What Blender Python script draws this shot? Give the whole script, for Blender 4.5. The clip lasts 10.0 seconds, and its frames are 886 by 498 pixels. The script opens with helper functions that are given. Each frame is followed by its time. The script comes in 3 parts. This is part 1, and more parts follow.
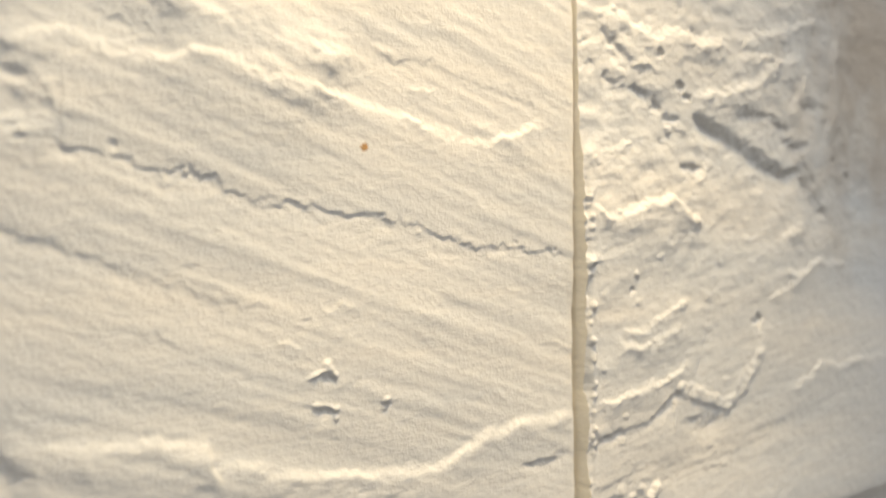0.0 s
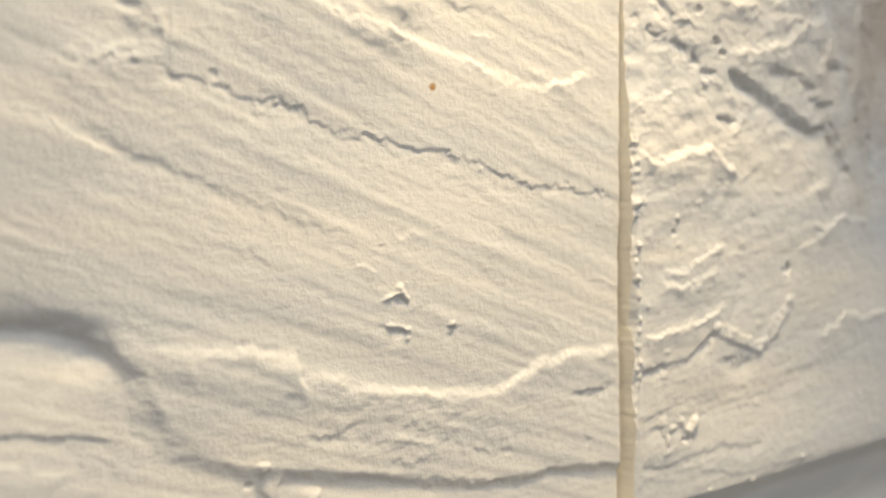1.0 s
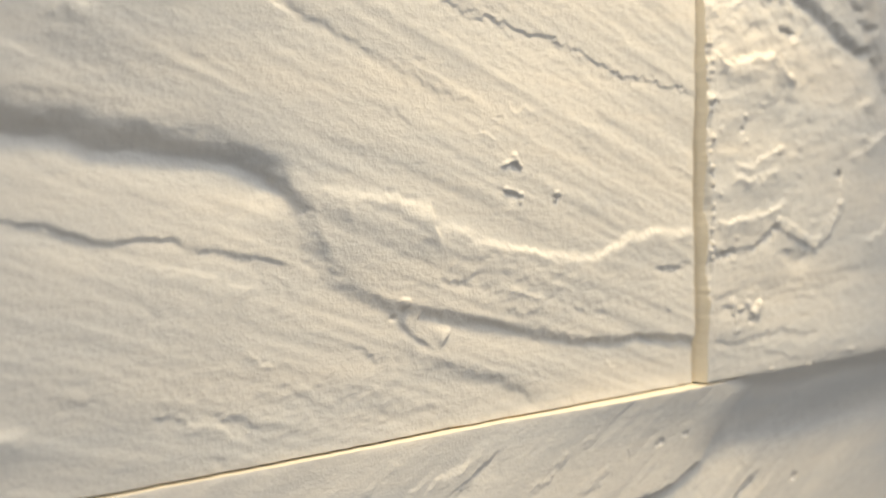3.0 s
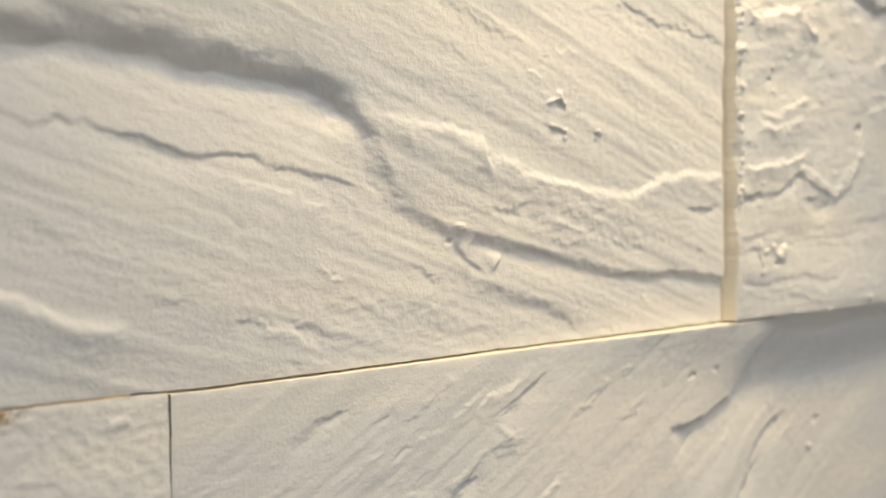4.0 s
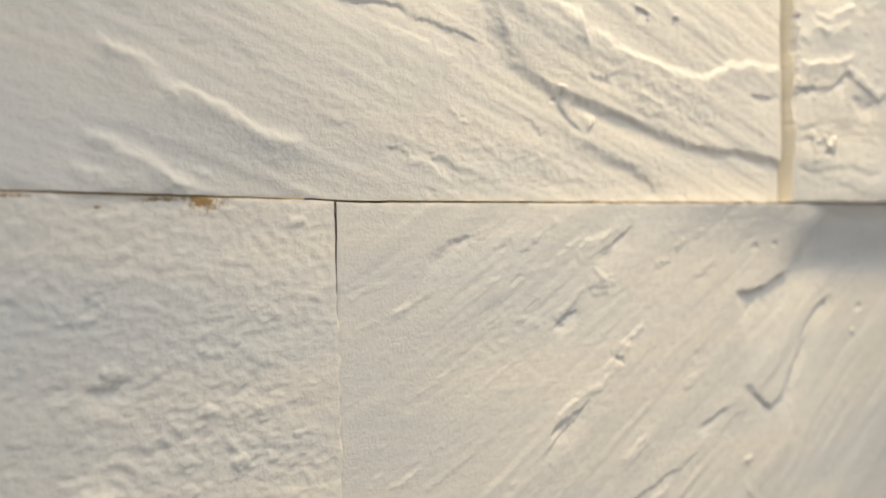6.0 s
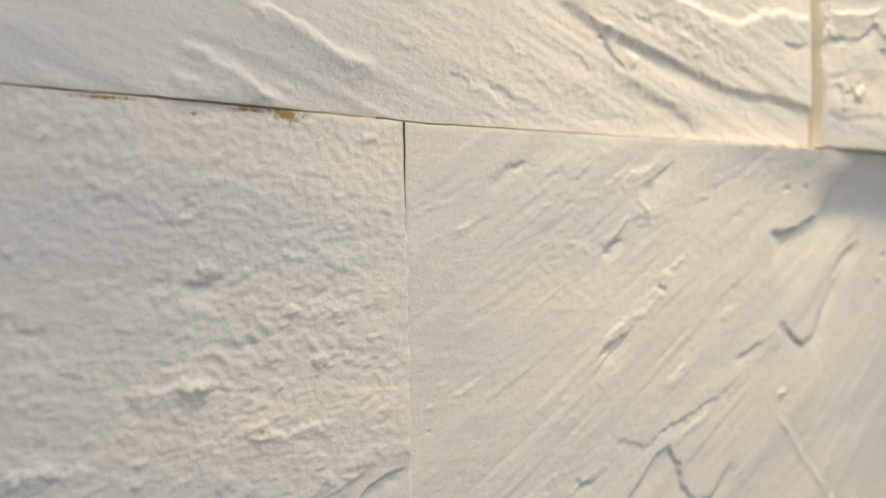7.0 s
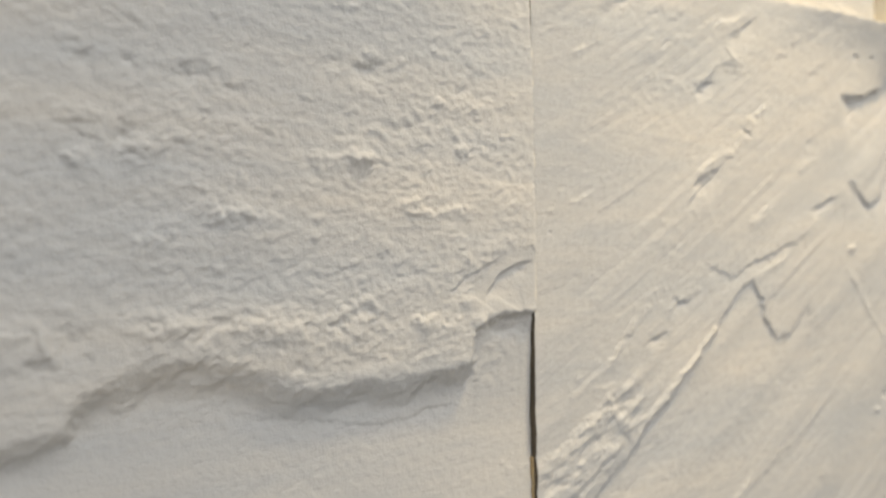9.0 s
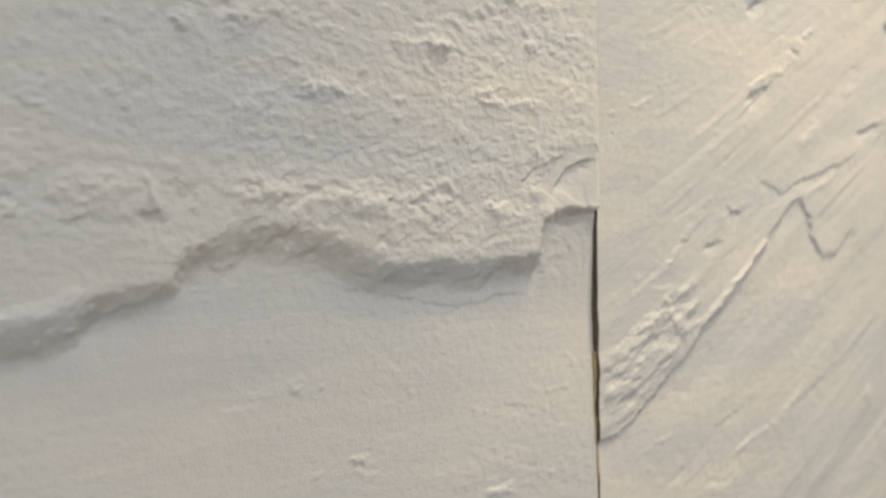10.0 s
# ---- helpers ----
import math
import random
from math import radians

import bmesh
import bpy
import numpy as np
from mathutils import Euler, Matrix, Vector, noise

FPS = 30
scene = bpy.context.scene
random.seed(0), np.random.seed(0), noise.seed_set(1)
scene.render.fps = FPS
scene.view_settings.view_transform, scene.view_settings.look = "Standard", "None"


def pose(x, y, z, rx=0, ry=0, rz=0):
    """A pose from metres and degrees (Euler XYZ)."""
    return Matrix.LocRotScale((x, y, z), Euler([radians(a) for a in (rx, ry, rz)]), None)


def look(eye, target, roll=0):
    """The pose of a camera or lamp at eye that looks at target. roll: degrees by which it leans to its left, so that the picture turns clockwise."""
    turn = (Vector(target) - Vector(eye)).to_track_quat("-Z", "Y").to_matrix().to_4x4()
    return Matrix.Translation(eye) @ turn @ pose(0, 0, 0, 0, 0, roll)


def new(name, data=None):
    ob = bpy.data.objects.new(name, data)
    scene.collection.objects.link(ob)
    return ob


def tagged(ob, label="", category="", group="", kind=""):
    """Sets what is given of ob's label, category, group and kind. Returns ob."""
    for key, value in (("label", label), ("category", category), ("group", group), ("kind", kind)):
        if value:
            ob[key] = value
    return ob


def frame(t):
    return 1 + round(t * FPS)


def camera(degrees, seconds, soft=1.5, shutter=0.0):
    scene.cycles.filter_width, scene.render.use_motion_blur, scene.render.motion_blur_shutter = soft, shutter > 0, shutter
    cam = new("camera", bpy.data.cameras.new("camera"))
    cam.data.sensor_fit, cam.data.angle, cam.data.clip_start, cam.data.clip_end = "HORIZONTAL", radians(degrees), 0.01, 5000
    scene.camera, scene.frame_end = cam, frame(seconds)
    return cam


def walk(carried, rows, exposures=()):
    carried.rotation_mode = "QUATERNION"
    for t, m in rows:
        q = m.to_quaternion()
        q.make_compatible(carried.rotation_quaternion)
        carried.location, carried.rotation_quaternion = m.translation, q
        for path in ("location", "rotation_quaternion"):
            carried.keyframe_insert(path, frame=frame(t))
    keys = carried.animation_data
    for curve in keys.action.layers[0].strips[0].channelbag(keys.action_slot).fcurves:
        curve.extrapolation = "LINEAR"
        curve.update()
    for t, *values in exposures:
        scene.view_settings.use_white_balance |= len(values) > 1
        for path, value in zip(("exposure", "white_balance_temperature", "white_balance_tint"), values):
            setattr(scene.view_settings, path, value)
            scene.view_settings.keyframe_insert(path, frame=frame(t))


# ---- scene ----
cam = camera(55.6, 10.0, soft=1.8)
cam.data.dof.use_dof, cam.data.dof.focus_distance, cam.data.dof.aperture_fstop = True, 0.375, 5.4
PATH = [
    (0, (0.042, -0.305, 1.38), (1.223, 1.309, 1.356), -0.9),
    (0.5, (0.023, -0.307, 1.365), (1.203, 1.307, 1.341), -1.0),
    (1, (0.004, -0.309, 1.352), (1.183, 1.306, 1.321), -0.9),
    (1.5, (-0.015, -0.31, 1.338), (1.165, 1.304, 1.302), -0.9),
    (2, (-0.033, -0.312, 1.325), (1.147, 1.303, 1.286), -0.9),
    (2.5, (-0.051, -0.313, 1.309), (1.129, 1.302, 1.267), -0.9),
    (4, (-0.103, -0.318, 1.261), (1.077, 1.296, 1.212), -0.9),
    (4.5, (-0.123, -0.322, 1.241), (1.054, 1.295, 1.192), -1.0),
    (5, (-0.142, -0.324, 1.224), (1.035, 1.292, 1.174), -1.1),
    (5.5, (-0.162, -0.327, 1.206), (1.015, 1.289, 1.152), -1.0),
    (7, (-0.218, -0.333, 1.151), (0.947, 1.291, 1.092), -1.1),
    (7.5, (-0.237, -0.335, 1.13), (0.921, 1.295, 1.069), -1.2),
    (8, (-0.255, -0.337, 1.109), (0.897, 1.297, 1.048), -1.3),
    (8.5, (-0.275, -0.336, 1.082), (0.873, 1.3, 1.027), -1.4),
    (9, (-0.293, -0.335, 1.055), (0.849, 1.306, 1.0), -1.4),
    (9.5, (-0.313, -0.333, 1.025), (0.82, 1.314, 0.974), -1.4),
    (10, (-0.33, -0.33, 1.0), (0.798, 1.321, 0.951), -1.4),
]
walk(cam, [(t, look(eye, target, roll)) for t, eye, target, roll in PATH], ((0, -0.23), (4, -0.14), (7, 0.04), (10, 0.08)))

# ---- light: a warm downlight close to the wall, a neutral ceiling light, an added fill from opposite ----
world = bpy.data.worlds.new("sky")
scene.world = world
world.use_nodes = True
sky = world.node_tree.nodes.new("ShaderNodeTexSky")
sky.sky_type, sky.sun_disc = "NISHITA", False
sky.sun_elevation, sky.sun_rotation = radians(35), radians(180)
world.node_tree.links.new(sky.outputs[0], world.node_tree.nodes["Background"].inputs[0])
world.node_tree.nodes["Background"].inputs[1].default_value = 0.06


def area(name, m, size, size_y, watts, colour):
    lamp = bpy.data.lights.new(name, "AREA")
    lamp.shape, lamp.size, lamp.size_y, lamp.energy, lamp.color = "RECTANGLE", size, size_y, watts, colour
    ob = new(name, lamp)
    ob.matrix_world = m
    return ob


down = bpy.data.lights.new("downlight_lamp", "SPOT")
down.energy, down.color, down.shadow_soft_size = 71, (1.0, 0.785, 0.47), 0.085
down.spot_size, down.spot_blend = radians(45), 1.0
new("downlight_lamp", down).matrix_world = look((0.26, -0.34, 2.25), (0.27, 0.0, 1.06))
# soft fill added opposite the clad wall to lift its shadows; no known source
area("unseen_fill_light", look((-0.9, -2.9, 1.6), (0.0, 0.0, 1.2)), 1.5, 1.3, 21, (0.93, 0.925, 0.945))
area("ceiling_light", pose(0.5, -0.9, 2.58), 1.2, 0.5, 15, (0.97, 0.97, 0.95))

# ---- materials ----


def material(name, rough=0.85):
    m = bpy.data.materials.new(name)
    m.use_nodes = True
    shader = m.node_tree.nodes["Principled BSDF"]
    shader.inputs["Roughness"].default_value = rough
    shader.inputs["Specular IOR Level"].default_value = 0.25
    return m, m.node_tree.nodes, m.node_tree.links, shader


def ramp(nodes, links, value, low, high, a, b):
    r = nodes.new("ShaderNodeMapRange")
    links.new(value, r.inputs["Value"])
    for key, v in (("From Min", low), ("From Max", high), ("To Min", a), ("To Max", b)):
        r.inputs[key].default_value = v
    return r.outputs[0]


def noise_tex(nodes, links, vector, scale, detail=4.0, rough=0.55):
    n = nodes.new("ShaderNodeTexNoise")
    n.inputs["Scale"].default_value, n.inputs["Detail"].default_value, n.inputs["Roughness"].default_value = scale, detail, rough
    links.new(vector, n.inputs["Vector"])
    return n.outputs["Fac"]


def blend(nodes, links, fac, a, b):
    mix = nodes.new("ShaderNodeMix")
    mix.data_type = "RGBA"
    links.new(fac, mix.inputs["Factor"])
    for socket, v in ((mix.inputs[6], a), (mix.inputs[7], b)):
        if isinstance(v, tuple):
            socket.default_value = (*v, 1)
        else:
            links.new(v, socket)
    return mix.outputs[2]


def stone(name, lean, stains=(), shades=(), rust=(0.25, 0.145, 0.03)):
    """Pale sandstone with streaks that lean by that many degrees, fine grit, and iron stains: (x, z, half width, half
    height) in metres; the wide, faint ovals, given alike, paint shade in brown.
    """
    m, nodes, links, shader = material(name, 0.9)
    place = nodes.new("ShaderNodeTexCoord").outputs["Object"]
    turn = nodes.new("ShaderNodeMapping")
    turn.inputs["Rotation"].default_value = (0, radians(lean), 0)
    turn.inputs["Scale"].default_value = (0.16, 1, 1)
    links.new(place, turn.inputs["Vector"])
    cloud = ramp(nodes, links, noise_tex(nodes, links, turn.outputs[0], 24, 5), 0.33, 0.67, 0, 1)
    streak = ramp(nodes, links, noise_tex(nodes, links, turn.outputs[0], 130, 6, 0.6), 0.32, 0.7, 0, 1)
    grit = noise_tex(nodes, links, place, 900, 3, 0.6)
    colour = blend(nodes, links, cloud, (0.575, 0.58, 0.575), (0.71, 0.67, 0.605))
    colour = blend(nodes, links, ramp(nodes, links, streak, 0, 1, 0.0, 0.35), colour, (0.56, 0.56, 0.55))
    colour = blend(nodes, links, ramp(nodes, links, grit, 0.62, 0.8, 0.0, 0.3), colour, (0.48, 0.47, 0.45))
    for (x, z, half_w, half_h), faint in [(s, False) for s in stains] + [(s, True) for s in shades]:
        shift = nodes.new("ShaderNodeMapping")
        shift.inputs["Location"].default_value = (-x / half_w, 0, -z / half_h)
        shift.inputs["Scale"].default_value = (1 / half_w, 0, 1 / half_h)
        links.new(place, shift.inputs["Vector"])
        far = nodes.new("ShaderNodeVectorMath")
        far.operation = "LENGTH"
        links.new(shift.outputs[0], far.inputs[0])
        wobble = nodes.new("ShaderNodeMath")
        links.new(far.outputs["Value"], wobble.inputs[0])
        links.new(ramp(nodes, links, noise_tex(nodes, links, place, 30 if faint else 420, 3), 0.3, 0.7, -0.5, 0.5), wobble.inputs[1])
        colour = blend(nodes, links, ramp(nodes, links, wobble.outputs[0], 0.1 if faint else 0.3, 1.5 if faint else 1.15, 0.6 if faint else 0.9, 0.0), colour, (0.38, 0.30, 0.22) if faint else rust)
    links.new(colour, shader.inputs["Base Color"])
    fine = nodes.new("ShaderNodeBump")
    fine.inputs["Strength"].default_value, fine.inputs["Distance"].default_value = 1.0, 0.0003
    links.new(noise_tex(nodes, links, place, 700, 3, 0.6), fine.inputs["Height"])
    lines = nodes.new("ShaderNodeBump")
    lines.inputs["Strength"].default_value, lines.inputs["Distance"].default_value = 1.0, 0.0002
    links.new(noise_tex(nodes, links, turn.outputs[0], 260, 4, 0.6), lines.inputs["Height"])
    links.new(fine.outputs[0], lines.inputs["Normal"])
    links.new(lines.outputs[0], shader.inputs["Normal"])
    return m


def plain(name, a, b, scale, rough, relief):
    """A mottled surface between two colours, with a relief in metres."""
    m, nodes, links, shader = material(name, rough)
    place = nodes.new("ShaderNodeTexCoord").outputs["Object"]
    cloud = noise_tex(nodes, links, place, scale, 6, 0.6)
    links.new(blend(nodes, links, ramp(nodes, links, cloud, 0.3, 0.7, 0, 1), a, b), shader.inputs["Base Color"])
    bump = nodes.new("ShaderNodeBump")
    bump.inputs["Distance"].default_value = relief
    links.new(noise_tex(nodes, links, place, scale * 6, 4), bump.inputs["Height"])
    links.new(bump.outputs[0], shader.inputs["Normal"])
    return m


SAWN = plain("sawn_stone_edge", (0.71, 0.66, 0.55), (0.77, 0.72, 0.62), 60, 0.7, 0.0003)
GROUT = plain("mortar", (0.40, 0.28, 0.13), (0.52, 0.41, 0.25), 45, 0.9, 0.0008)
# sawn edge darkened: holds the shade on D's left side in the joint
SHADED = plain("shaded_stone_edge", (0.07, 0.065, 0.055), (0.20, 0.16, 0.11), 25, 0.9, 0.0005)
PLASTER = plain("white_plaster", (0.76, 0.75, 0.72), (0.80, 0.79, 0.77), 6, 0.8, 0.0005)
SCREED = plain("grey_floor", (0.30, 0.29, 0.28), (0.36, 0.35, 0.33), 4, 0.5, 0.0005)

# ---- relief of the stones: all in millimetres, x along the wall, z up ----
TABLE = np.random.RandomState(7).rand(512, 512).astype(np.float32)


def wave(u, v, seed=0):
    """Smooth lattice noise from -1 to 1."""
    iu, iv = np.floor(u).astype(np.int64), np.floor(v).astype(np.int64)
    fu, fv = u - iu, v - iv
    fu, fv = fu * fu * fu * (fu * (fu * 6 - 15) + 10), fv * fv * fv * (fv * (fv * 6 - 15) + 10)
    a, b = (iu + seed * 37) % 512, (iv + seed * 91) % 512
    a1, b1 = (a + 1) % 512, (b + 1) % 512
    top = TABLE[a, b] * (1 - fu) + TABLE[a1, b] * fu
    low = TABLE[a, b1] * (1 - fu) + TABLE[a1, b1] * fu
    return 2 * (top * (1 - fv) + low * fv) - 1


def layers(u, v, octaves, seed=0, keep=0.55):
    total, size = 0, 1.0
    for k in range(octaves):
        total = total + size * wave(u * 2 ** k, v * 2 ** k, seed + k)
        size *= keep
    return total


def grit(x, z, size, octaves, seed, keep=0.7):
    """Even, grainy relief: each octave is turned, so that no direction shows."""
    total, part = 0, 1.0
    for k in range(octaves):
        a = 0.6 + 1.1 * k
        u, v = x * math.cos(a) + z * math.sin(a), z * math.cos(a) - x * math.sin(a)
        total = total + part * wave(u / size, v / size, seed + 3 * k)
        size, part = size / 1.7, part * keep
    return total


def smooth(a, b, x):
    t = np.clip((x - a) / (b - a), 0, 1)
    return t * t * (3 - 2 * t)


LEDGES, RIBS, SPOTS = [], [], []


def ledge(tile, height, width, fade, ragged, *line):
    """A broken edge along the line: the stone to its right stands proud by height (negative: lies lower), and comes back over the length fade.
    width: how far the break slopes. Height and width may be (one, another, the point from which the other holds)."""
    LEDGES.append((tile, height, width, fade, ragged, line))


def rib(tile, height, half_width, *line):
    """A raised, crumbly splinter along the line."""
    RIBS.append((tile, height, half_width, line))


def spot(tile, radius, height, x, z):
    """A small lump, or a pit where height is negative."""
    SPOTS.append((tile, radius, height, x, z))


ledge("A", 1.61, 3.6, 25, 1, (87, 1448), (99, 1452), (107, 1455), (115, 1452), (124, 1449), (138, 1449), (162, 1453), (174, 1447), (196, 1444), (211, 1442), (227, 1438), (247, 1435), (269, 1428), (292, 1425), (309, 1431), (330, 1440))
ledge("A", 3.8, 16.8, 30, 1, (115, 1483), (144, 1484), (177, 1481), (201, 1473), (230, 1463))
ledge("A", -0.39, 1.3, 8, 1.3, (228, 1462), (239, 1456), (252, 1459), (269, 1456), (287, 1451), (306, 1446), (330, 1442))
ledge("A", -0.87, 1.0, 7, 2.0, (94, 1417), (107, 1414), (119, 1415), (129, 1410), (138, 1408), (143, 1411), (151, 1407), (164, 1400), (183, 1395), (200, 1395), (213, 1391), (226, 1390), (246, 1387), (268, 1380), (284, 1376), (305, 1376), (346, 1370))
ledge("A", -0.75, 2.9, 12, 1.1, (81, 1388), (87, 1386), (104, 1381), (117, 1375), (134, 1369), (163, 1358), (187, 1354))
ledge("A", 2.4, 4.6, 20, 0.7, (96, 1313), (112, 1313), (134, 1310), (155, 1303), (159, 1297), (176, 1294), (180, 1291), (199, 1287), (233, 1281), (265, 1280), (279, 1286), (290, 1291), (314, 1293), (349, 1292))
ledge("A", (-6.4, -6.0, 13), 7, 14, 0.5, (-160, 1338), (-64, 1331), (-43, 1331), (-32, 1334), (-9, 1332), (2, 1332), (10, 1328), (26, 1329), (38, 1327), (51, 1326), (64, 1324), (77, 1319), (85, 1312), (91, 1307))
ledge("A", (-3.2, -2.5, 13), (8, 4, 18), 120, 0.5, (-330, 1352), (-64, 1331), (-43, 1331), (-32, 1334), (-9, 1332), (2, 1332), (10, 1328), (26, 1329), (38, 1327), (51, 1326), (64, 1324), (77, 1319), (85, 1312), (95, 1304), (97, 1295), (104, 1282), (117, 1270), (133, 1262), (150, 1259), (178, 1253), (216, 1244), (254, 1235), (297, 1234), (350, 1228), (714, 1189))
ledge("A", -0.53, 3.9, 10, 1, (-15, 1346), (-5, 1346), (6, 1344), (16, 1344), (31, 1344))
ledge("A", 1.9, 6.0, 25, 1.5, (-11, 1374), (-1, 1376), (10, 1379), (14, 1384), (29, 1389), (49, 1395))
ledge("A", -0.99, 1.6, 9, 0.8, (-82, 1310), (-67, 1308), (-55, 1305), (-45, 1300), (-37, 1304), (-28, 1302), (-12, 1298), (5, 1294), (13, 1291), (25, 1293), (37, 1292), (45, 1288), (57, 1286), (72, 1284), (91, 1278))
ledge("A", 2.7, 4.4, 20, 0.8, (-104, 1264), (-94, 1261), (-83, 1257), (-72, 1249), (-57, 1242), (-45, 1236), (-30, 1229), (-9, 1226))
ledge("A", 3.4, 4.2, 18, 0.8, (-107, 1227), (-95, 1223), (-84, 1218), (-75, 1213), (-68, 1208), (-58, 1204))
ledge("A", 2.0, 4.8, 14, 0.8, (-112, 1214), (-102, 1210), (-88, 1205))
ledge("A", -1.32, 1.2, 9, 0.4, (136, 1255), (147, 1245), (161, 1237))
ledge("A", 1.71, 1.1, 6, 0.4, (168, 1248), (161, 1238))
ledge("A", -0.22, 2.6, 10, 1, (32, 1372), (52, 1366), (62, 1363))
ledge("A", -0.35, 2.6, 9, 1.2, (72, 1394), (84, 1389), (103, 1381), (121, 1373), (141, 1369), (178, 1357))
ledge("A", -0.18, 2.6, 9, 1, (124, 1349), (152, 1340), (183, 1325))
ledge("A", -0.22, 2.0, 9, 1, (260, 1354), (281, 1349), (303, 1339))
ledge("A", -0.5, 2.0, 8, 0.8, (307, 1272), (321, 1272), (348, 1273))
ledge("A", -0.33, 2.0, 8, 1.4, (182, 1270), (202, 1263), (227, 1258), (254, 1253))
ledge("A", -0.22, 2.0, 8, 1, (240, 1342), (257, 1333), (276, 1319))
ledge("A", 0.57, 1.2, 8, 0.5, (181, 1340), (189, 1340), (196, 1336))
ledge("B", -2.85, 5.1, 12, 1, (550, 1434), (574, 1419), (602, 1401))
ledge("B", -1.9, 3.2, 8, 1.5, (481, 1457), (498, 1454), (522, 1453), (541, 1440), (574, 1439))
ledge("B", -1.9, 3.9, 8, 1.5, (554, 1470), (582, 1468), (603, 1466))
ledge("B", 3.9, 4.1, 15, 0.8, (350, 1399), (362, 1392), (376, 1393), (394, 1400), (418, 1402), (435, 1391), (446, 1387))
ledge("B", 5.2, 8.1, 14, 1.5, (353, 1495), (374, 1498), (391, 1491), (424, 1493), (439, 1492), (471, 1497))
ledge("B", 2.6, 4.1, 12, 1.5, (479, 1488), (493, 1502), (523, 1509), (583, 1525))
ledge("B", 1.95, 3.4, 10, 1, (544, 1463), (554, 1477), (560, 1490))
ledge("B", 3.9, 6.8, 40, 1, (595, 1439), (603, 1470), (604, 1501), (615, 1518), (612, 1564))
ledge("B", -1.23, 1.6, 14, 0.5, (433, 1299), (438, 1309), (445, 1328), (447, 1345))
ledge("B", -1.52, 2.6, 10, 1, (423, 1278), (450, 1276), (469, 1277))
ledge("B", 1.82, 2.4, 14, 1.4, (528, 1283), (558, 1288), (568, 1298), (593, 1292), (622, 1293), (679, 1291))
ledge("B", -0.47, 2.6, 10, 1.2, (374, 1259), (410, 1259), (466, 1258), (531, 1264), (599, 1274))
ledge("B", -0.38, 2.6, 10, 1.2, (353, 1254), (396, 1249), (445, 1246), (500, 1247))
ledge("B", -0.38, 2.6, 10, 1.2, (344, 1249), (384, 1256), (450, 1251), (506, 1257))
ledge("B", -0.76, 3.9, 14, 0.8, (349, 1219), (389, 1219), (437, 1209), (491, 1206), (567, 1205))
ledge("D", -1.6, 3.0, 16, 0.6, (247, 1058), (253, 1061), (273, 1067), (292, 1072))
ledge("D", -2.1, 4.2, 20, 0.6, (294, 1081), (307, 1079), (321, 1068), (330, 1063), (347, 1068), (367, 1088), (399, 1108))
ledge("D", -0.91, 1.7, 10, 1, (135, 1029), (147, 1025), (162, 1018), (178, 1024), (200, 1030), (223, 1036), (251, 1046))
ledge("D", 0.72, 2.0, 9, 0.8, (178, 1016), (200, 1023), (229, 1032))
ledge("D", -1.6, 2.4, 70, 0.8, (-15, 880), (-5, 881), (10, 881), (24, 887), (39, 899), (53, 912), (69, 922), (79, 935), (90, 941), (106, 950), (118, 964), (138, 979), (160, 1000), (173, 1012), (186, 1015), (195, 1002), (199, 987), (211, 975), (225, 976), (240, 990), (249, 999))
ledge("D", 1.20, 5.1, 12, 2, (-10, 921), (16, 933), (35, 945), (54, 949))
ledge("D", 0.90, 3.4, 8, 2, (-6, 899), (11, 909), (34, 919), (59, 933))
ledge("D", 0.72, 3.4, 10, 1.5, (71, 834), (82, 840), (98, 839), (121, 844))
ledge("D", -0.72, 1.2, 5, 0.8, (159, 1168), (172, 1175), (195, 1188))
ledge("D", 0.60, 1.7, 6, 0.8, (144, 1169), (154, 1180), (166, 1180), (179, 1190))
ledge("D", -0.78, 1.3, 6, 0.6, (153, 1153), (172, 1152))
ledge("D", 0.72, 1.7, 8, 0.8, (162, 1166), (168, 1160), (172, 1156))
ledge("D", -0.52, 1.3, 6, 1.2, (124, 1138), (132, 1136), (145, 1145), (155, 1154))
ledge("D", -0.52, 1.6, 6, 1.2, (209, 1158), (221, 1165), (233, 1176))
ledge("D", 0.60, 2.4, 6, 1.2, (175, 1113), (184, 1119), (197, 1126), (211, 1131))
ledge("D", -0.45, 1.3, 5, 1.2, (247, 1153), (260, 1155), (270, 1164))
ledge("D", -0.45, 1.3, 6, 1.2, (97, 1170), (118, 1179), (133, 1190))
ledge("D", 0.48, 2.0, 6, 1.2, (90, 1155), (107, 1161), (129, 1170), (156, 1185))
ledge("D", 0.42, 2.0, 6, 1.2, (35, 1153), (59, 1171), (84, 1190))
ledge("D", -0.72, 1.3, 7, 0.8, (124, 1069), (131, 1078), (141, 1083), (156, 1090))
ledge("D", 0.54, 1.7, 6, 0.6, (176, 1054), (190, 1058), (204, 1070))
ledge("D", -0.52, 1.3, 6, 1, (90, 985), (104, 988))
ledge("D", 0.48, 2.0, 6, 1.2, (61, 987), (74, 997), (87, 1007), (104, 1008))
ledge("D", -0.52, 1.3, 6, 1, (104, 1008), (123, 1005))
ledge("D", 0.48, 2.0, 6, 1.2, (14, 1060), (40, 1072), (63, 1087))
ledge("D", -0.45, 1.6, 8, 1.2, (39, 1057), (63, 1069), (97, 1088))
ledge("D", -0.52, 2.0, 14, 1, (169, 875), (223, 899), (283, 930))
ledge("D", -0.45, 2.0, 14, 1, (47, 845), (88, 872), (133, 891))
ledge("D", 0.60, 2.7, 10, 1, (110, 858), (157, 873), (183, 888))
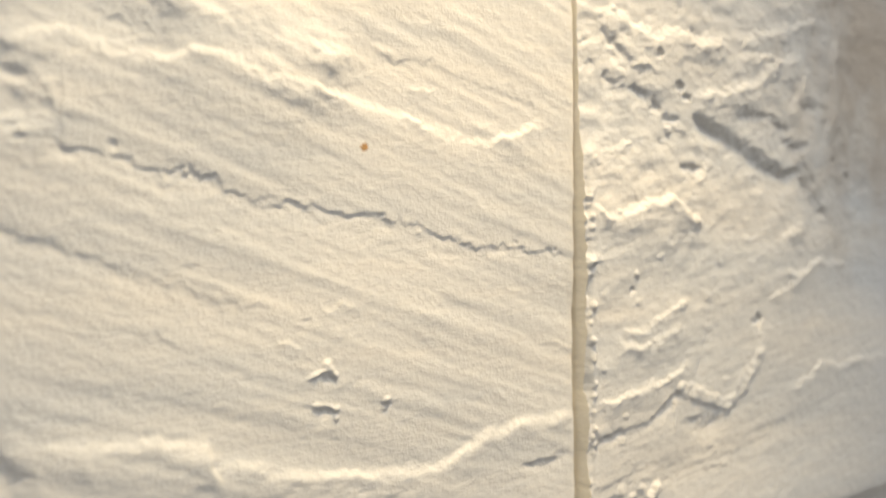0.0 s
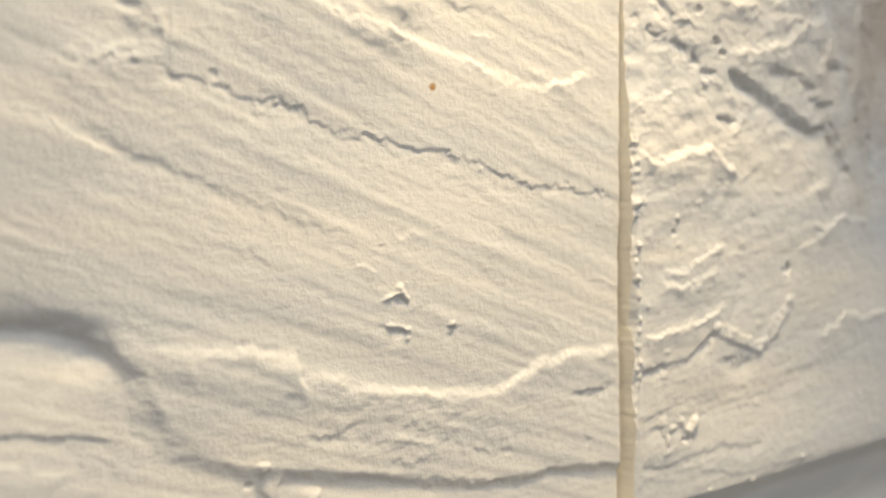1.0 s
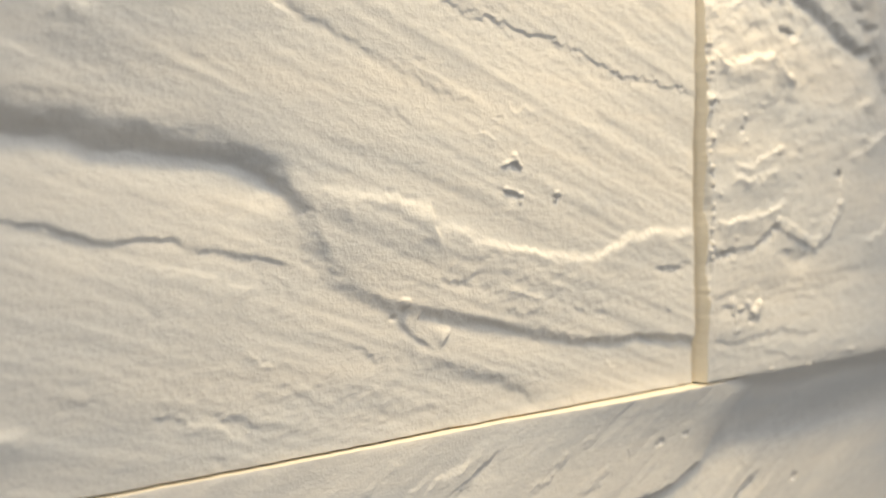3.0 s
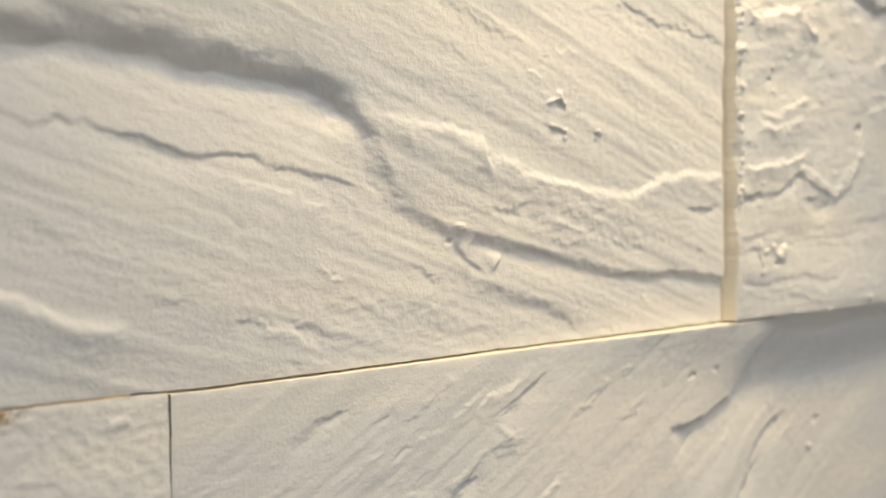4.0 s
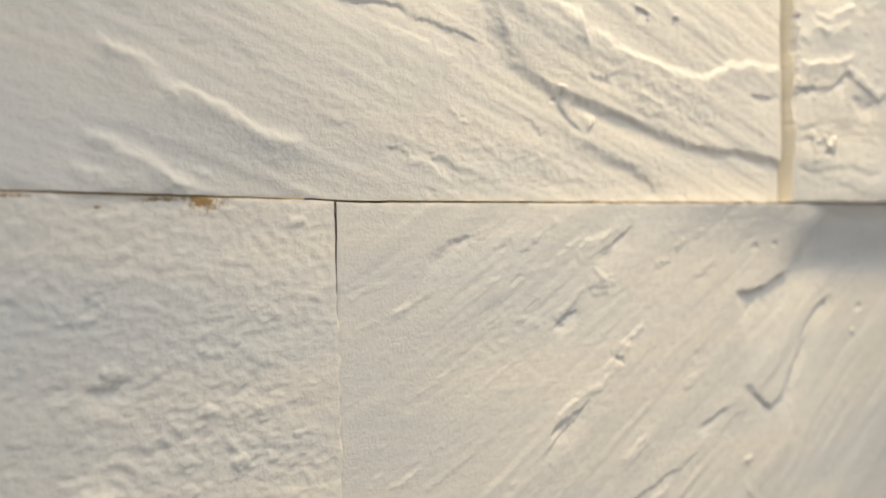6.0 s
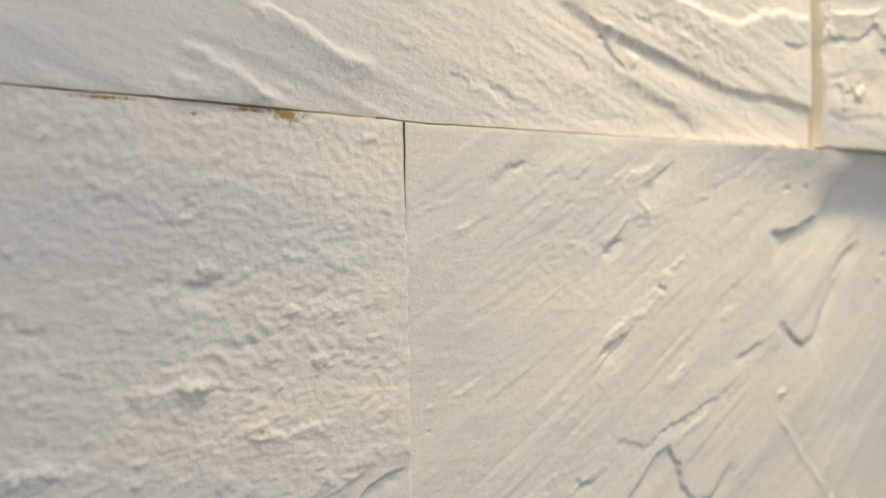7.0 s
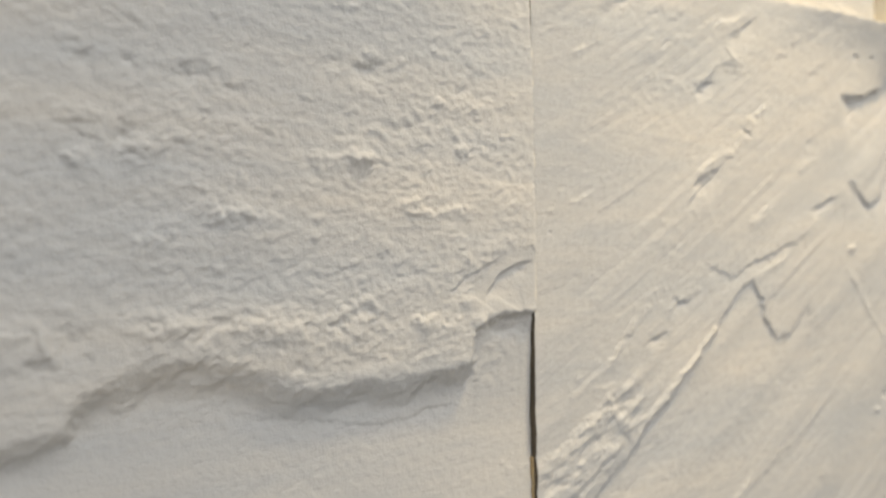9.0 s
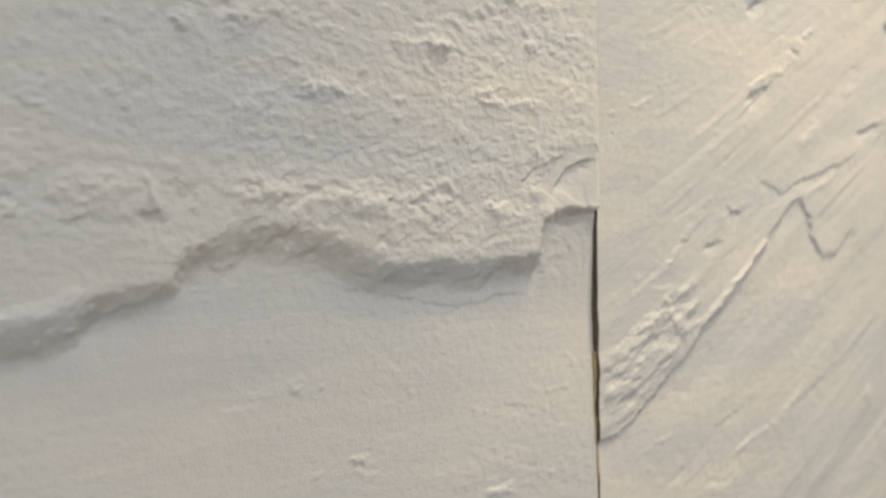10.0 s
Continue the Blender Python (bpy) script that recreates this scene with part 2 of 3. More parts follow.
ledge("C", -8.6, (11, 5, 18), 400, 0.7, (-357, 951), (-320, 958), (-305, 963), (-294, 965), (-283, 966), (-270, 971), (-260, 977), (-248, 979), (-233, 982), (-228, 993), (-216, 997), (-204, 1001), (-187, 1002), (-166, 997), (-149, 990), (-132, 983), (-107, 983), (-80, 982), (-43, 984), (-40, 1003), (-32, 1008), (176, 1014))
ledge("C", 2.0, 4.0, 12, 2.2, (-276, 1017), (-263, 1021), (-248, 1020), (-237, 1017))
ledge("C", 2.0, 4.0, 12, 2.2, (-212, 1019), (-191, 1020), (-181, 1014), (-162, 1017), (-145, 1019), (-131, 1013), (-115, 1010), (-99, 1019))
ledge("C", 1.5, 3.0, 10, 2, (-81, 1010), (-57, 1009), (-42, 1011))
ledge("C", -1.1, 1.3, 25, 0.4, (-52, 1013), (-56, 1022), (-47, 1030), (-30, 1036), (-21, 1041))
ledge("C", -1.65, 1.6, 25, 0.3, (-34, 1013), (-32, 1021), (-24, 1030), (-15, 1034), (0, 1037))
ledge("C", 1.8, 2.0, 8, 0.8, (-240, 1020), (-237, 1013), (-235, 1008))
ledge("C", -1.21, 3.2, 9, 1.5, (-245, 1010), (-236, 1007), (-234, 1015), (-222, 1020))
ledge("C", 2.2, 3.0, 14, 1, (-314, 971), (-294, 974), (-279, 977), (-262, 983))
ledge("C", -0.88, 2.6, 8, 1.5, (-274, 1009), (-257, 1009), (-253, 1002))
ledge("C", 1.6, 2.0, 8, 1.5, (-296, 1013), (-285, 1013))
ledge("C", -0.88, 3.2, 8, 1.5, (-171, 1014), (-160, 1013))
ledge("C", -0.88, 3.9, 8, 1.5, (-296, 1026), (-283, 1023), (-272, 1033))
ledge("C", -0.39, 1.3, 10, 0.5, (-80, 963), (-66, 965), (-47, 966))
ledge("C", 1.2, 1.5, 6, 1, (-79, 866), (-65, 869), (-57, 872))
ledge("C", -1.1, 3.9, 9, 1.5, (-200, 1125), (-190, 1121), (-180, 1120), (-172, 1125))
ledge("C", -0.72, 2.6, 8, 1.5, (-109, 1129), (-100, 1128), (-90, 1132))
ledge("C", 1.4, 3.0, 8, 1.5, (-127, 1089), (-111, 1089), (-94, 1089))
ledge("C", -0.61, 2.0, 7, 1.5, (-68, 1106), (-57, 1112))
ledge("C", -1.1, 3.9, 9, 1.5, (-199, 1172), (-191, 1174), (-183, 1176))
ledge("C", 1.4, 3.0, 8, 1.5, (-198, 1181), (-191, 1182), (-184, 1182))
ledge("C", -0.5, 2.6, 8, 2, (-153, 1160), (-134, 1165), (-109, 1153), (-99, 1161))
ledge("C", 1.3, 3.0, 9, 2, (-184, 1065), (-168, 1065), (-150, 1063), (-137, 1059))
ledge("C", 1.2, 3.0, 9, 2, (-91, 1066), (-70, 1066), (-34, 1065))
ledge("C", -0.66, 3.9, 9, 2, (-194, 1095), (-183, 1095), (-171, 1097))
ledge("C", -0.77, 1.6, 7, 1, (-228, 990), (-212, 992), (-187, 993), (-166, 988), (-147, 981), (-126, 976), (-100, 975), (-49, 976))
ledge("C", -0.66, 1.3, 7, 0.8, (-172, 981), (-150, 974), (-126, 969), (-94, 962), (-66, 965), (-47, 966))
ledge("C", -0.77, 2.0, 8, 1, (-301, 958), (-287, 960), (-270, 963), (-256, 971), (-239, 976))
ledge("D", 1.08, 2.7, 5, 0.8, (63, 935), (81, 943), (96, 952), (106, 962), (124, 970), (143, 979))
ledge("D", 1.08, 3.1, 8, 1.0, (25, 939), (37, 946), (50, 950), (61, 950))
ledge("D", 0.60, 2.0, 6, 0.8, (60, 951), (67, 943), (72, 935))
ledge("D", 0.78, 2.0, 6, 1.0, (121, 1078), (134, 1088), (153, 1095))
ledge("D", -0.85, 1.6, 6, 1.0, (116, 1061), (129, 1073), (145, 1082), (161, 1095))
ledge("D", 0.60, 2.0, 6, 1.0, (167, 1105), (190, 1121))
ledge("D", -0.65, 1.3, 6, 1.0, (128, 1133), (138, 1135), (149, 1145))
ledge("D", 0.60, 2.0, 6, 1.2, (38, 962), (50, 963), (59, 966))
ledge("D", 0.54, 2.0, 6, 1.2, (46, 973), (57, 984), (73, 993))
ledge("D", -0.59, 1.6, 7, 1.0, (82, 984), (97, 988))
ledge("D", -0.78, 2.6, 10, 1.2, (43, 1174), (65, 1181), (83, 1185))
ledge("C", -1.65, 2.6, 9, 1.0, (-191, 1119), (-182, 1120), (-174, 1121), (-170, 1126))
ledge("C", -1.65, 2.6, 8, 1.2, (-210, 1123), (-205, 1123), (-200, 1121))
ledge("C", -1.43, 2.6, 8, 1.2, (-228, 1120), (-223, 1123), (-216, 1125))
ledge("C", -0.88, 2.0, 8, 1.2, (-129, 1128), (-119, 1131), (-110, 1131))
ledge("C", -1.43, 2.0, 8, 1.0, (-109, 1129), (-97, 1129), (-95, 1130), (-89, 1135))
ledge("C", -1.87, 2.6, 9, 1.2, (-210, 1098), (-204, 1094), (-198, 1088))
ledge("C", 1.8, 2.5, 9, 1.2, (-211, 1086), (-204, 1087), (-197, 1087))
ledge("C", -1.43, 2.6, 8, 1.2, (-227, 1098), (-223, 1094), (-218, 1090))
ledge("C", 2.2, 2.0, 8, 1.2, (-231, 1085), (-227, 1087), (-223, 1091))
ledge("C", -0.77, 1.2, 8, 0.6, (-171, 1116), (-161, 1116), (-149, 1114))
ledge("C", -0.83, 2.0, 7, 1.2, (-110, 1155), (-105, 1159), (-98, 1163))
ledge("C", 1.4, 2.5, 8, 1.5, (-114, 1089), (-104, 1090), (-94, 1088))
ledge("C", 1.8, 2.5, 9, 1.5, (-180, 1064), (-168, 1065), (-151, 1062))
ledge("C", -0.77, 2.0, 8, 1.5, (-181, 1058), (-173, 1059), (-166, 1060))
ledge("C", 1.3, 2.5, 9, 1.8, (-210, 1053), (-199, 1055), (-187, 1056))
ledge("C", 1.8, 3.0, 10, 1.5, (-199, 1020), (-187, 1021), (-174, 1016))
ledge("C", 2.0, 3.0, 10, 1.5, (-169, 1016), (-158, 1019), (-138, 1018), (-124, 1009))
ledge("C", 1.8, 2.5, 9, 1.5, (-116, 1013), (-106, 1019), (-97, 1015))
ledge("C", 1.4, 2.0, 8, 1.5, (-79, 1011), (-71, 1013), (-60, 1012))
ledge("C", -1.1, 2.6, 9, 1.2, (-113, 996), (-101, 997), (-91, 993))
ledge("C", -1.1, 2.6, 9, 1.0, (-143, 996), (-136, 998), (-127, 997))
ledge("C", -0.99, 2.6, 9, 1.0, (-196, 1014), (-187, 1014), (-183, 1011))
ledge("A", -1.43, 0.8, 5, 0.3, (199, 1323), (201, 1326), (205, 1327), (208, 1325), (211, 1322))
ledge("A", -1.32, 0.8, 5, 0.3, (200, 1314), (203, 1312), (208, 1311), (209, 1308))
ledge("A", -1.21, 0.8, 5, 0.2, (230, 1311), (234, 1310), (237, 1310))
ledge("A", -0.28, 0.9, 6, 0.3, (179, 1338), (185, 1339), (193, 1337))
ledge("A", -0.39, 0.9, 5, 0.3, (193, 1349), (195, 1348), (199, 1349))
ledge("A", 1.61, 1.0, 9, 0.4, (155, 1308), (156, 1303), (157, 1295), (162, 1287))
ledge("A", -0.97, 5.2, 25, 1, (59, 1414), (68, 1415), (77, 1416), (86, 1419), (93, 1423))

spot("A", 1.5, 0.9, 209, 1307)
spot("B", 3, -2.5, 613, 1430)
spot("B", 4, -2.5, 640, 1421)
spot("B", 2.5, 1.2, 413, 1438)
spot("B", 2.5, 1.08, 384, 1360)
spot("B", 2.5, -1.5, 381, 1352)
spot("B", 2.5, 1.2, 381, 1243)
spot("B", 3, 1.32, 400, 1244)
spot("B", 3, 1.2, 510, 1205)
spot("B", 2, 0.96, 414, 1202)
spot("B", 2, 0.96, 456, 1200)
spot("B", 3, 1.08, 400, 1245)
spot("D", 4, -2.2, 469, 1119)
spot("D", 3, 1.08, 461, 1101)
spot("D", 2, -1.6, 178, 1111)
spot("D", 2, -1.0, 309, 1170)
spot("D", 1, -0.8, 12, 1050)
spot("C", 1.6, 0.78, -166, 931)
spot("C", 3, 0.78, -149, 896)
spot("C", 3, 0.96, -60, 1115)
spot("C", 3, 0.9, -101, 1087)
spot("C", 4, 0.96, -46, 1092)
spot("A", 2.6, 1.44, 141, 1262)
spot("A", 1.6, -1.4, 135, 1255)
spot("D", 4, -2.0, 348, 919)
spot("D", 3.5, 0.96, 337, 908)
spot("C", 4.5, 0.9, -97, 1134)
spot("C", 4.5, 0.9, -102, 1087)
spot("A", 1.6, 1.2, 206, 1330)
spot("A", 1.4, 1.2, 234, 1312)
rib("D", 0.33, 2.2, (149, 1169), (159, 1177), (169, 1181), (184, 1190))
rib("D", 0.37, 2.0, (129, 1139), (141, 1144), (151, 1151))
rib("D", 0.20, 1.9, (161, 1163), (169, 1156), (178, 1152))
ledge("D", -0.9, 1.8, 7, 0.8, (128, 1135), (136, 1137), (149, 1143))
ledge("D", -0.8, 2, 9, 0.8, (154, 1152), (164, 1149), (177, 1149))
ledge("D", -1.1, 2.2, 9, 0.8, (160, 1167), (173, 1174), (184, 1181), (193, 1189))
rib("D", 0.41, 2.0, (176, 1116), (186, 1120), (199, 1127))
rib("D", 0.45, 2.6, (135, 1085), (145, 1093), (154, 1095), (165, 1096), (174, 1104), (182, 1107))
spot("D", 2.2, -1.2, 182, 1110)
ledge("D", -1.2, 3.2, 12, 0.8, (124, 1074), (131, 1081), (145, 1086), (156, 1089))
rib("D", 0.24, 1.9, (86, 1126), (95, 1128), (102, 1133))
ledge("D", 0.8, 1.6, 7, 0.8, (173, 1055), (188, 1055), (198, 1062), (206, 1071))
rib("D", 0.33, 2.2, (62, 984), (67, 991), (73, 996))
rib("D", 0.24, 1.8, (73, 1005), (81, 1010), (87, 1013), (98, 1015))
ledge("D", -0.8, 1.6, 7, 0.8, (105, 1010), (112, 1006), (125, 1006))
ledge("D", -0.6, 1.6, 6, 0.8, (84, 987), (92, 987), (100, 990))
rib("D", 0.18, 1.4, (3, 1160), (11, 1163), (18, 1167))
rib("D", 0.18, 1.4, (7, 1156), (15, 1159), (25, 1162))
rib("D", 0.18, 1.4, (32, 1148), (41, 1152), (51, 1157))
rib("D", 0.18, 1.4, (15, 1085), (23, 1087), (31, 1090))
rib("D", 0.18, 1.4, (28, 1066), (35, 1069), (43, 1072))
rib("D", 0.18, 1.4, (3, 1139), (12, 1143), (20, 1146))
rib("D", 0.18, 1.4, (43, 1108), (53, 1112), (63, 1119))
rib("D", 0.18, 1.4, (106, 1034), (114, 1039), (122, 1044))
rib("D", 0.18, 1.4, (54, 1080), (65, 1085), (75, 1092))
rib("D", 0.53, 2.9, (298, 1016), (311, 1003), (329, 982), (347, 963), (367, 944), (382, 924))
spot("D", 4, 1.2, 368, 944)
spot("D", 4, 0.9, 303, 1031)
ledge("D", -4.0, 3.2, 32, 0.7, (288, 1143), (313, 1142), (331, 1147), (356, 1153), (366, 1162), (375, 1174), (394, 1186), (409, 1196))
ledge("D", -2.8, 4, 30, 0.7, (334, 1064), (347, 1071), (367, 1090), (381, 1107), (399, 1122), (422, 1130), (430, 1135))
spot("D", 2.2, -1.0, 313, 1171)
spot("D", 2.2, -0.9, 335, 1172)
rib("D", 0.33, 2.3, (215, 1163), (225, 1166), (236, 1177))
rib("D", 0.24, 1.7, (252, 1154), (258, 1159), (266, 1164))
ledge("A", -2.6, 9, 22, 0.6, (136, 1246), (151, 1235), (172, 1230), (194, 1223), (210, 1217), (233, 1205))
rib("A", 1.3, 1.3, (197, 1324), (204, 1328), (210, 1324))
rib("A", 1.1, 1.1, (199, 1314), (205, 1313), (209, 1311))
rib("A", 1.0, 1.3, (233, 1312), (233, 1308))
ledge("A", 3.0, 9, 22, 1.5, (59, 1411), (69, 1416), (79, 1420), (90, 1424), (95, 1428), (89, 1437), (87, 1448), (85, 1459))
ledge("A", -2.0, 9, 22, 1, (89, 1460), (90, 1448), (93, 1439), (98, 1433))
ledge("A", 1.6, 3, 10, 1.2, (96, 1433), (98, 1435), (103, 1437), (107, 1437))
ledge("A", -0.72, 3, 12, 1.2, (81, 1416), (88, 1420), (95, 1422), (98, 1418))
ledge("A", -0.72, 4, 14, 1.2, (70, 1393), (77, 1391), (85, 1390), (88, 1386), (96, 1381), (110, 1378))
ledge("B", -2.4, 2.2, 8, 1.4, (360, 1486), (370, 1482), (379, 1475), (388, 1471), (398, 1469), (407, 1468))
ledge("B", -2.2, 2.2, 7, 1.4, (342, 1483), (347, 1481), (354, 1480))
ledge("B", -2, 2.2, 7, 1.4, (353, 1472), (357, 1469), (360, 1467))
ledge("B", -2.4, 2.6, 7, 1.4, (362, 1465), (369, 1462), (379, 1462))
ledge("B", -2.6, 3, 8, 1.4, (380, 1460), (388, 1459), (398, 1457))
ledge("B", -2.8, 3, 8, 1.4, (399, 1455), (405, 1451), (410, 1448))
ledge("B", -2.8, 3, 8, 1.4, (407, 1446), (416, 1445), (423, 1446))
ledge("B", -6.2, 6.5, 26, 0.9, (432, 1450), (444, 1449), (460, 1443), (479, 1438), (497, 1433), (511, 1427), (532, 1421), (555, 1424), (571, 1415), (586, 1403), (606, 1391))
spot("B", 4, -3, 423, 1463)
spot("B", 3, -2.5, 430, 1457)
spot("B", 3, -2.5, 405, 1478)
ledge("B", -3, 4, 10, 1.2, (471, 1453), (484, 1455), (498, 1451))
ledge("B", -3, 4, 10, 1.2, (510, 1451), (523, 1451), (538, 1448), (544, 1453))
ledge("B", -3.4, 5, 12, 1.2, (529, 1440), (546, 1438), (565, 1441))
ledge("B", -3, 5, 10, 1.2, (550, 1468), (563, 1464), (581, 1468))
ledge("B", 3.0, 4, 14, 1, (434, 1458), (454, 1462), (480, 1468), (496, 1473), (506, 1482), (527, 1490))
ledge("B", 2.6, 4, 12, 1, (472, 1482), (486, 1488), (514, 1490), (530, 1488), (543, 1495), (564, 1500))
ledge("B", -2.2, 3, 14, 0.8, (547, 1486), (550, 1476), (547, 1464), (539, 1453))
ledge("B", 2.4, 5, 12, 1, (517, 1377), (528, 1379), (544, 1383), (565, 1387))
ledge("B", -2.4, 4, 12, 1, (531, 1376), (548, 1375), (565, 1377))
ledge("B", 2.2, 3.4, 12, 1, (524, 1353), (532, 1358), (551, 1355), (565, 1360), (579, 1363), (631, 1360))
ledge("B", -1.8, 3, 8, 1, (426, 1498), (435, 1495), (450, 1495))
ledge("B", -2.4, 3, 10, 1, (346, 1281), (361, 1278), (375, 1280))
ledge("B", -2.8, 3, 10, 0.8, (396, 1281), (405, 1289), (416, 1294), (425, 1290))
ledge("B", 2.2, 3, 9, 0.9, (366, 1331), (375, 1324), (386, 1322), (408, 1327), (427, 1332))
ledge("B", 1.6, 2.2, 8, 1, (371, 1332), (386, 1331), (399, 1336), (416, 1341), (432, 1346))
ledge("B", 1.9, 2.4, 9, 1, (349, 1297), (366, 1296), (378, 1299), (404, 1302), (421, 1306), (432, 1310))
rib("B", 1.3, 4.2, (421, 1295), (438, 1290), (462, 1281), (471, 1283), (484, 1293), (497, 1303), (504, 1315))
spot("B", 4.5, -3, 499, 1328)
ledge("B", -1.6, 4, 9, 1, (426, 1275), (446, 1275), (465, 1275))
rib("B", 1.2, 2, (373, 1248), (376, 1238), (377, 1230))
spot("B", 4, 1.4, 397, 1240)
spot("B", 3, -1.4, 393, 1235)
ledge("B", 1.4, 2.4, 10, 1, (508, 1339), (523, 1345), (540, 1350), (558, 1361))
rib("D", 0.88, 3.0, (145, 985), (121, 966), (103, 953), (87, 941), (74, 927))
rib("D", 0.68, 3.4, (-2, 919), (15, 927), (32, 941), (52, 953))
rib("D", 0.61, 2.6, (52, 952), (62, 939), (69, 930))
rib("D", 0.37, 2.2, (27, 960), (50, 972), (69, 993))
rib("D", 0.41, 2.2, (72, 997), (82, 1006), (90, 1012))
rib("D", 0.34, 2.2, (29, 969), (45, 977))
rib("D", 0.61, 2.6, (15, 917), (30, 924), (40, 931))
rib("D", 0.34, 1.8, (103, 1003), (117, 1008), (130, 1013))
rib("C", 0.9, 2.5, (-172, 1021), (-162, 1023), (-151, 1020), (-140, 1021))
rib("C", 0.9, 2.4, (-208, 1021), (-203, 1025), (-199, 1022))
rib("C", 0.9, 2.2, (-196, 1023), (-191, 1021), (-185, 1018))
rib("C", 1.0, 2.0, (-135, 1017), (-126, 1013), (-117, 1016), (-111, 1020))
rib("C", 0.9, 1.8, (-108, 1020), (-102, 1022), (-97, 1017))
rib("C", 1.0, 3.0, (-272, 1021), (-265, 1020), (-256, 1023), (-250, 1021))
rib("C", 1.1, 2.2, (-246, 1023), (-242, 1024), (-239, 1018), (-237, 1012), (-235, 1008))
rib("C", 0.8, 3.0, (-274, 1016), (-263, 1015), (-252, 1017))
rib("C", 0.5, 2.2, (-192, 1059), (-183, 1063), (-173, 1067))
rib("C", 0.6, 2.2, (-163, 1065), (-155, 1063), (-150, 1066))
rib("C", 0.8, 2.5, (-206, 1089), (-200, 1090))
rib("C", 0.8, 2.4, (-109, 1088), (-101, 1089), (-96, 1087))
rib("C", 0.6, 2.4, (-258, 1053), (-251, 1055))
ledge("C", -1.6, 2.6, 9, 1.2, (-237, 1019), (-231, 1020), (-222, 1021), (-219, 1020))
ledge("C", -1.5, 2.4, 8, 1.2, (-248, 1010), (-243, 1010), (-237, 1008))
ledge("C", -1.3, 2.4, 8, 1.2, (-185, 1002), (-178, 1004), (-168, 1002))
ledge("A", 4.5, 20, 34, 1.2, (132, 1480), (150, 1474), (169, 1468), (193, 1463), (213, 1459), (224, 1459))
ledge("B", -3.6, 3, 8, 0.6, (421, 1419), (435, 1420), (449, 1419))
ledge("B", 2.2, 3, 8, 0.6, (436, 1410), (443, 1415), (450, 1420))
ledge("C", -1.7, 2.6, 9, 1, (-228, 1124), (-222, 1125), (-216, 1126))
ledge("C", -1.4, 2.4, 8, 1, (-209, 1124), (-203, 1125), (-199, 1124))
ledge("C", -2.0, 3, 9, 1, (-212, 1101), (-207, 1100), (-201, 1097), (-199, 1094))
rib("C", 1.0, 2.4, (-210, 1088), (-204, 1088), (-197, 1087))
ledge("C", -1.6, 2.6, 9, 1, (-189, 1121), (-183, 1124), (-171, 1125))
rib("C", 0.8, 1.4, (-173, 1124), (-171, 1122), (-172, 1117))
rib("C", 0.7, 2.6, (-232, 1100), (-224, 1101), (-218, 1099))
ledge("C", -1.3, 2.6, 8, 1, (-232, 1097), (-224, 1098), (-218, 1096))
rib("C", 0.6, 2.2, (-104, 1163), (-100, 1160), (-105, 1155))
ledge("C", -0.8, 2, 7, 1, (-109, 1160), (-102, 1166), (-98, 1165))
ledge("A", -1.0, 3.2, 12, 0.9, (-21, 1298), (-6, 1296), (9, 1290), (21, 1292))
ledge("A", 0.9, 2.6, 14, 1, (21, 1286), (38, 1281), (60, 1275), (77, 1270))
ledge("A", 0.8, 2.6, 12, 1, (31, 1227), (49, 1220), (74, 1210))
ledge("A", -0.8, 2, 8, 1.2, (25, 1227), (37, 1225), (46, 1221))
ledge("A", -0.8, 2, 8, 1.2, (49, 1225), (62, 1220), (73, 1216))
ledge("A", -0.5, 2, 9, 1, (-12, 1240), (1, 1236), (14, 1234))
ledge("A", -0.5, 2, 9, 1, (-48, 1263), (-38, 1261), (-31, 1260))
ledge("A", -0.5, 2, 9, 1, (-71, 1264), (-63, 1264), (-56, 1263))
ledge("A", -0.6, 3, 14, 1, (-109, 1279), (-100, 1278), (-91, 1275), (-79, 1275))
ledge("A", -0.6, 1.8, 7, 1.2, (162, 1267), (180, 1273), (191, 1277))
ledge("A", -0.6, 1.8, 7, 1.2, (197, 1257), (211, 1251), (226, 1250))
ledge("A", -0.6, 1.8, 7, 1.2, (241, 1254), (254, 1251), (273, 1248))
ledge("A", -0.6, 1.8, 7, 1.2, (158, 1275), (169, 1269), (184, 1266))
ledge("A", -1.1, 2.2, 9, 0.8, (308, 1270), (324, 1270), (339, 1270))
ledge("A", 0.8, 1.6, 6, 1, (193, 1266), (212, 1262), (231, 1257))
ledge("B", -1.2, 3, 9, 1, (358, 1280), (378, 1279), (407, 1285))
ledge("B", -1.2, 4, 10, 1, (354, 1225), (385, 1223), (421, 1227), (469, 1222))
ledge("B", -1, 3, 9, 1, (357, 1246), (381, 1245), (399, 1241))
rib("B", 1.0, 2.2, (388, 1247), (395, 1239), (403, 1245))



def scatter(tile, count, lean, spread, x0, x1, z0, z1, strength, seed):
    """Small flakes that have split off along the grain of a stone."""
    dice = random.Random(seed)
    for _ in range(count):
        x, z, turn, length = dice.uniform(x0, x1), dice.uniform(z0, z1), radians(lean + dice.gauss(0, spread)), dice.uniform(5, 26)
        dx, dz = math.cos(turn) * length / 3, math.sin(turn) * length / 3
        line = [(x + k * dx + dice.gauss(0, 0.9), z + k * dz + dice.gauss(0, 0.9)) for k in range(4)]
        ledge(tile, strength * dice.choice((-0.7, -0.4, 0.5, 0.9)), dice.uniform(0.9, 2.2), dice.uniform(3, 9), 1.1, *line)


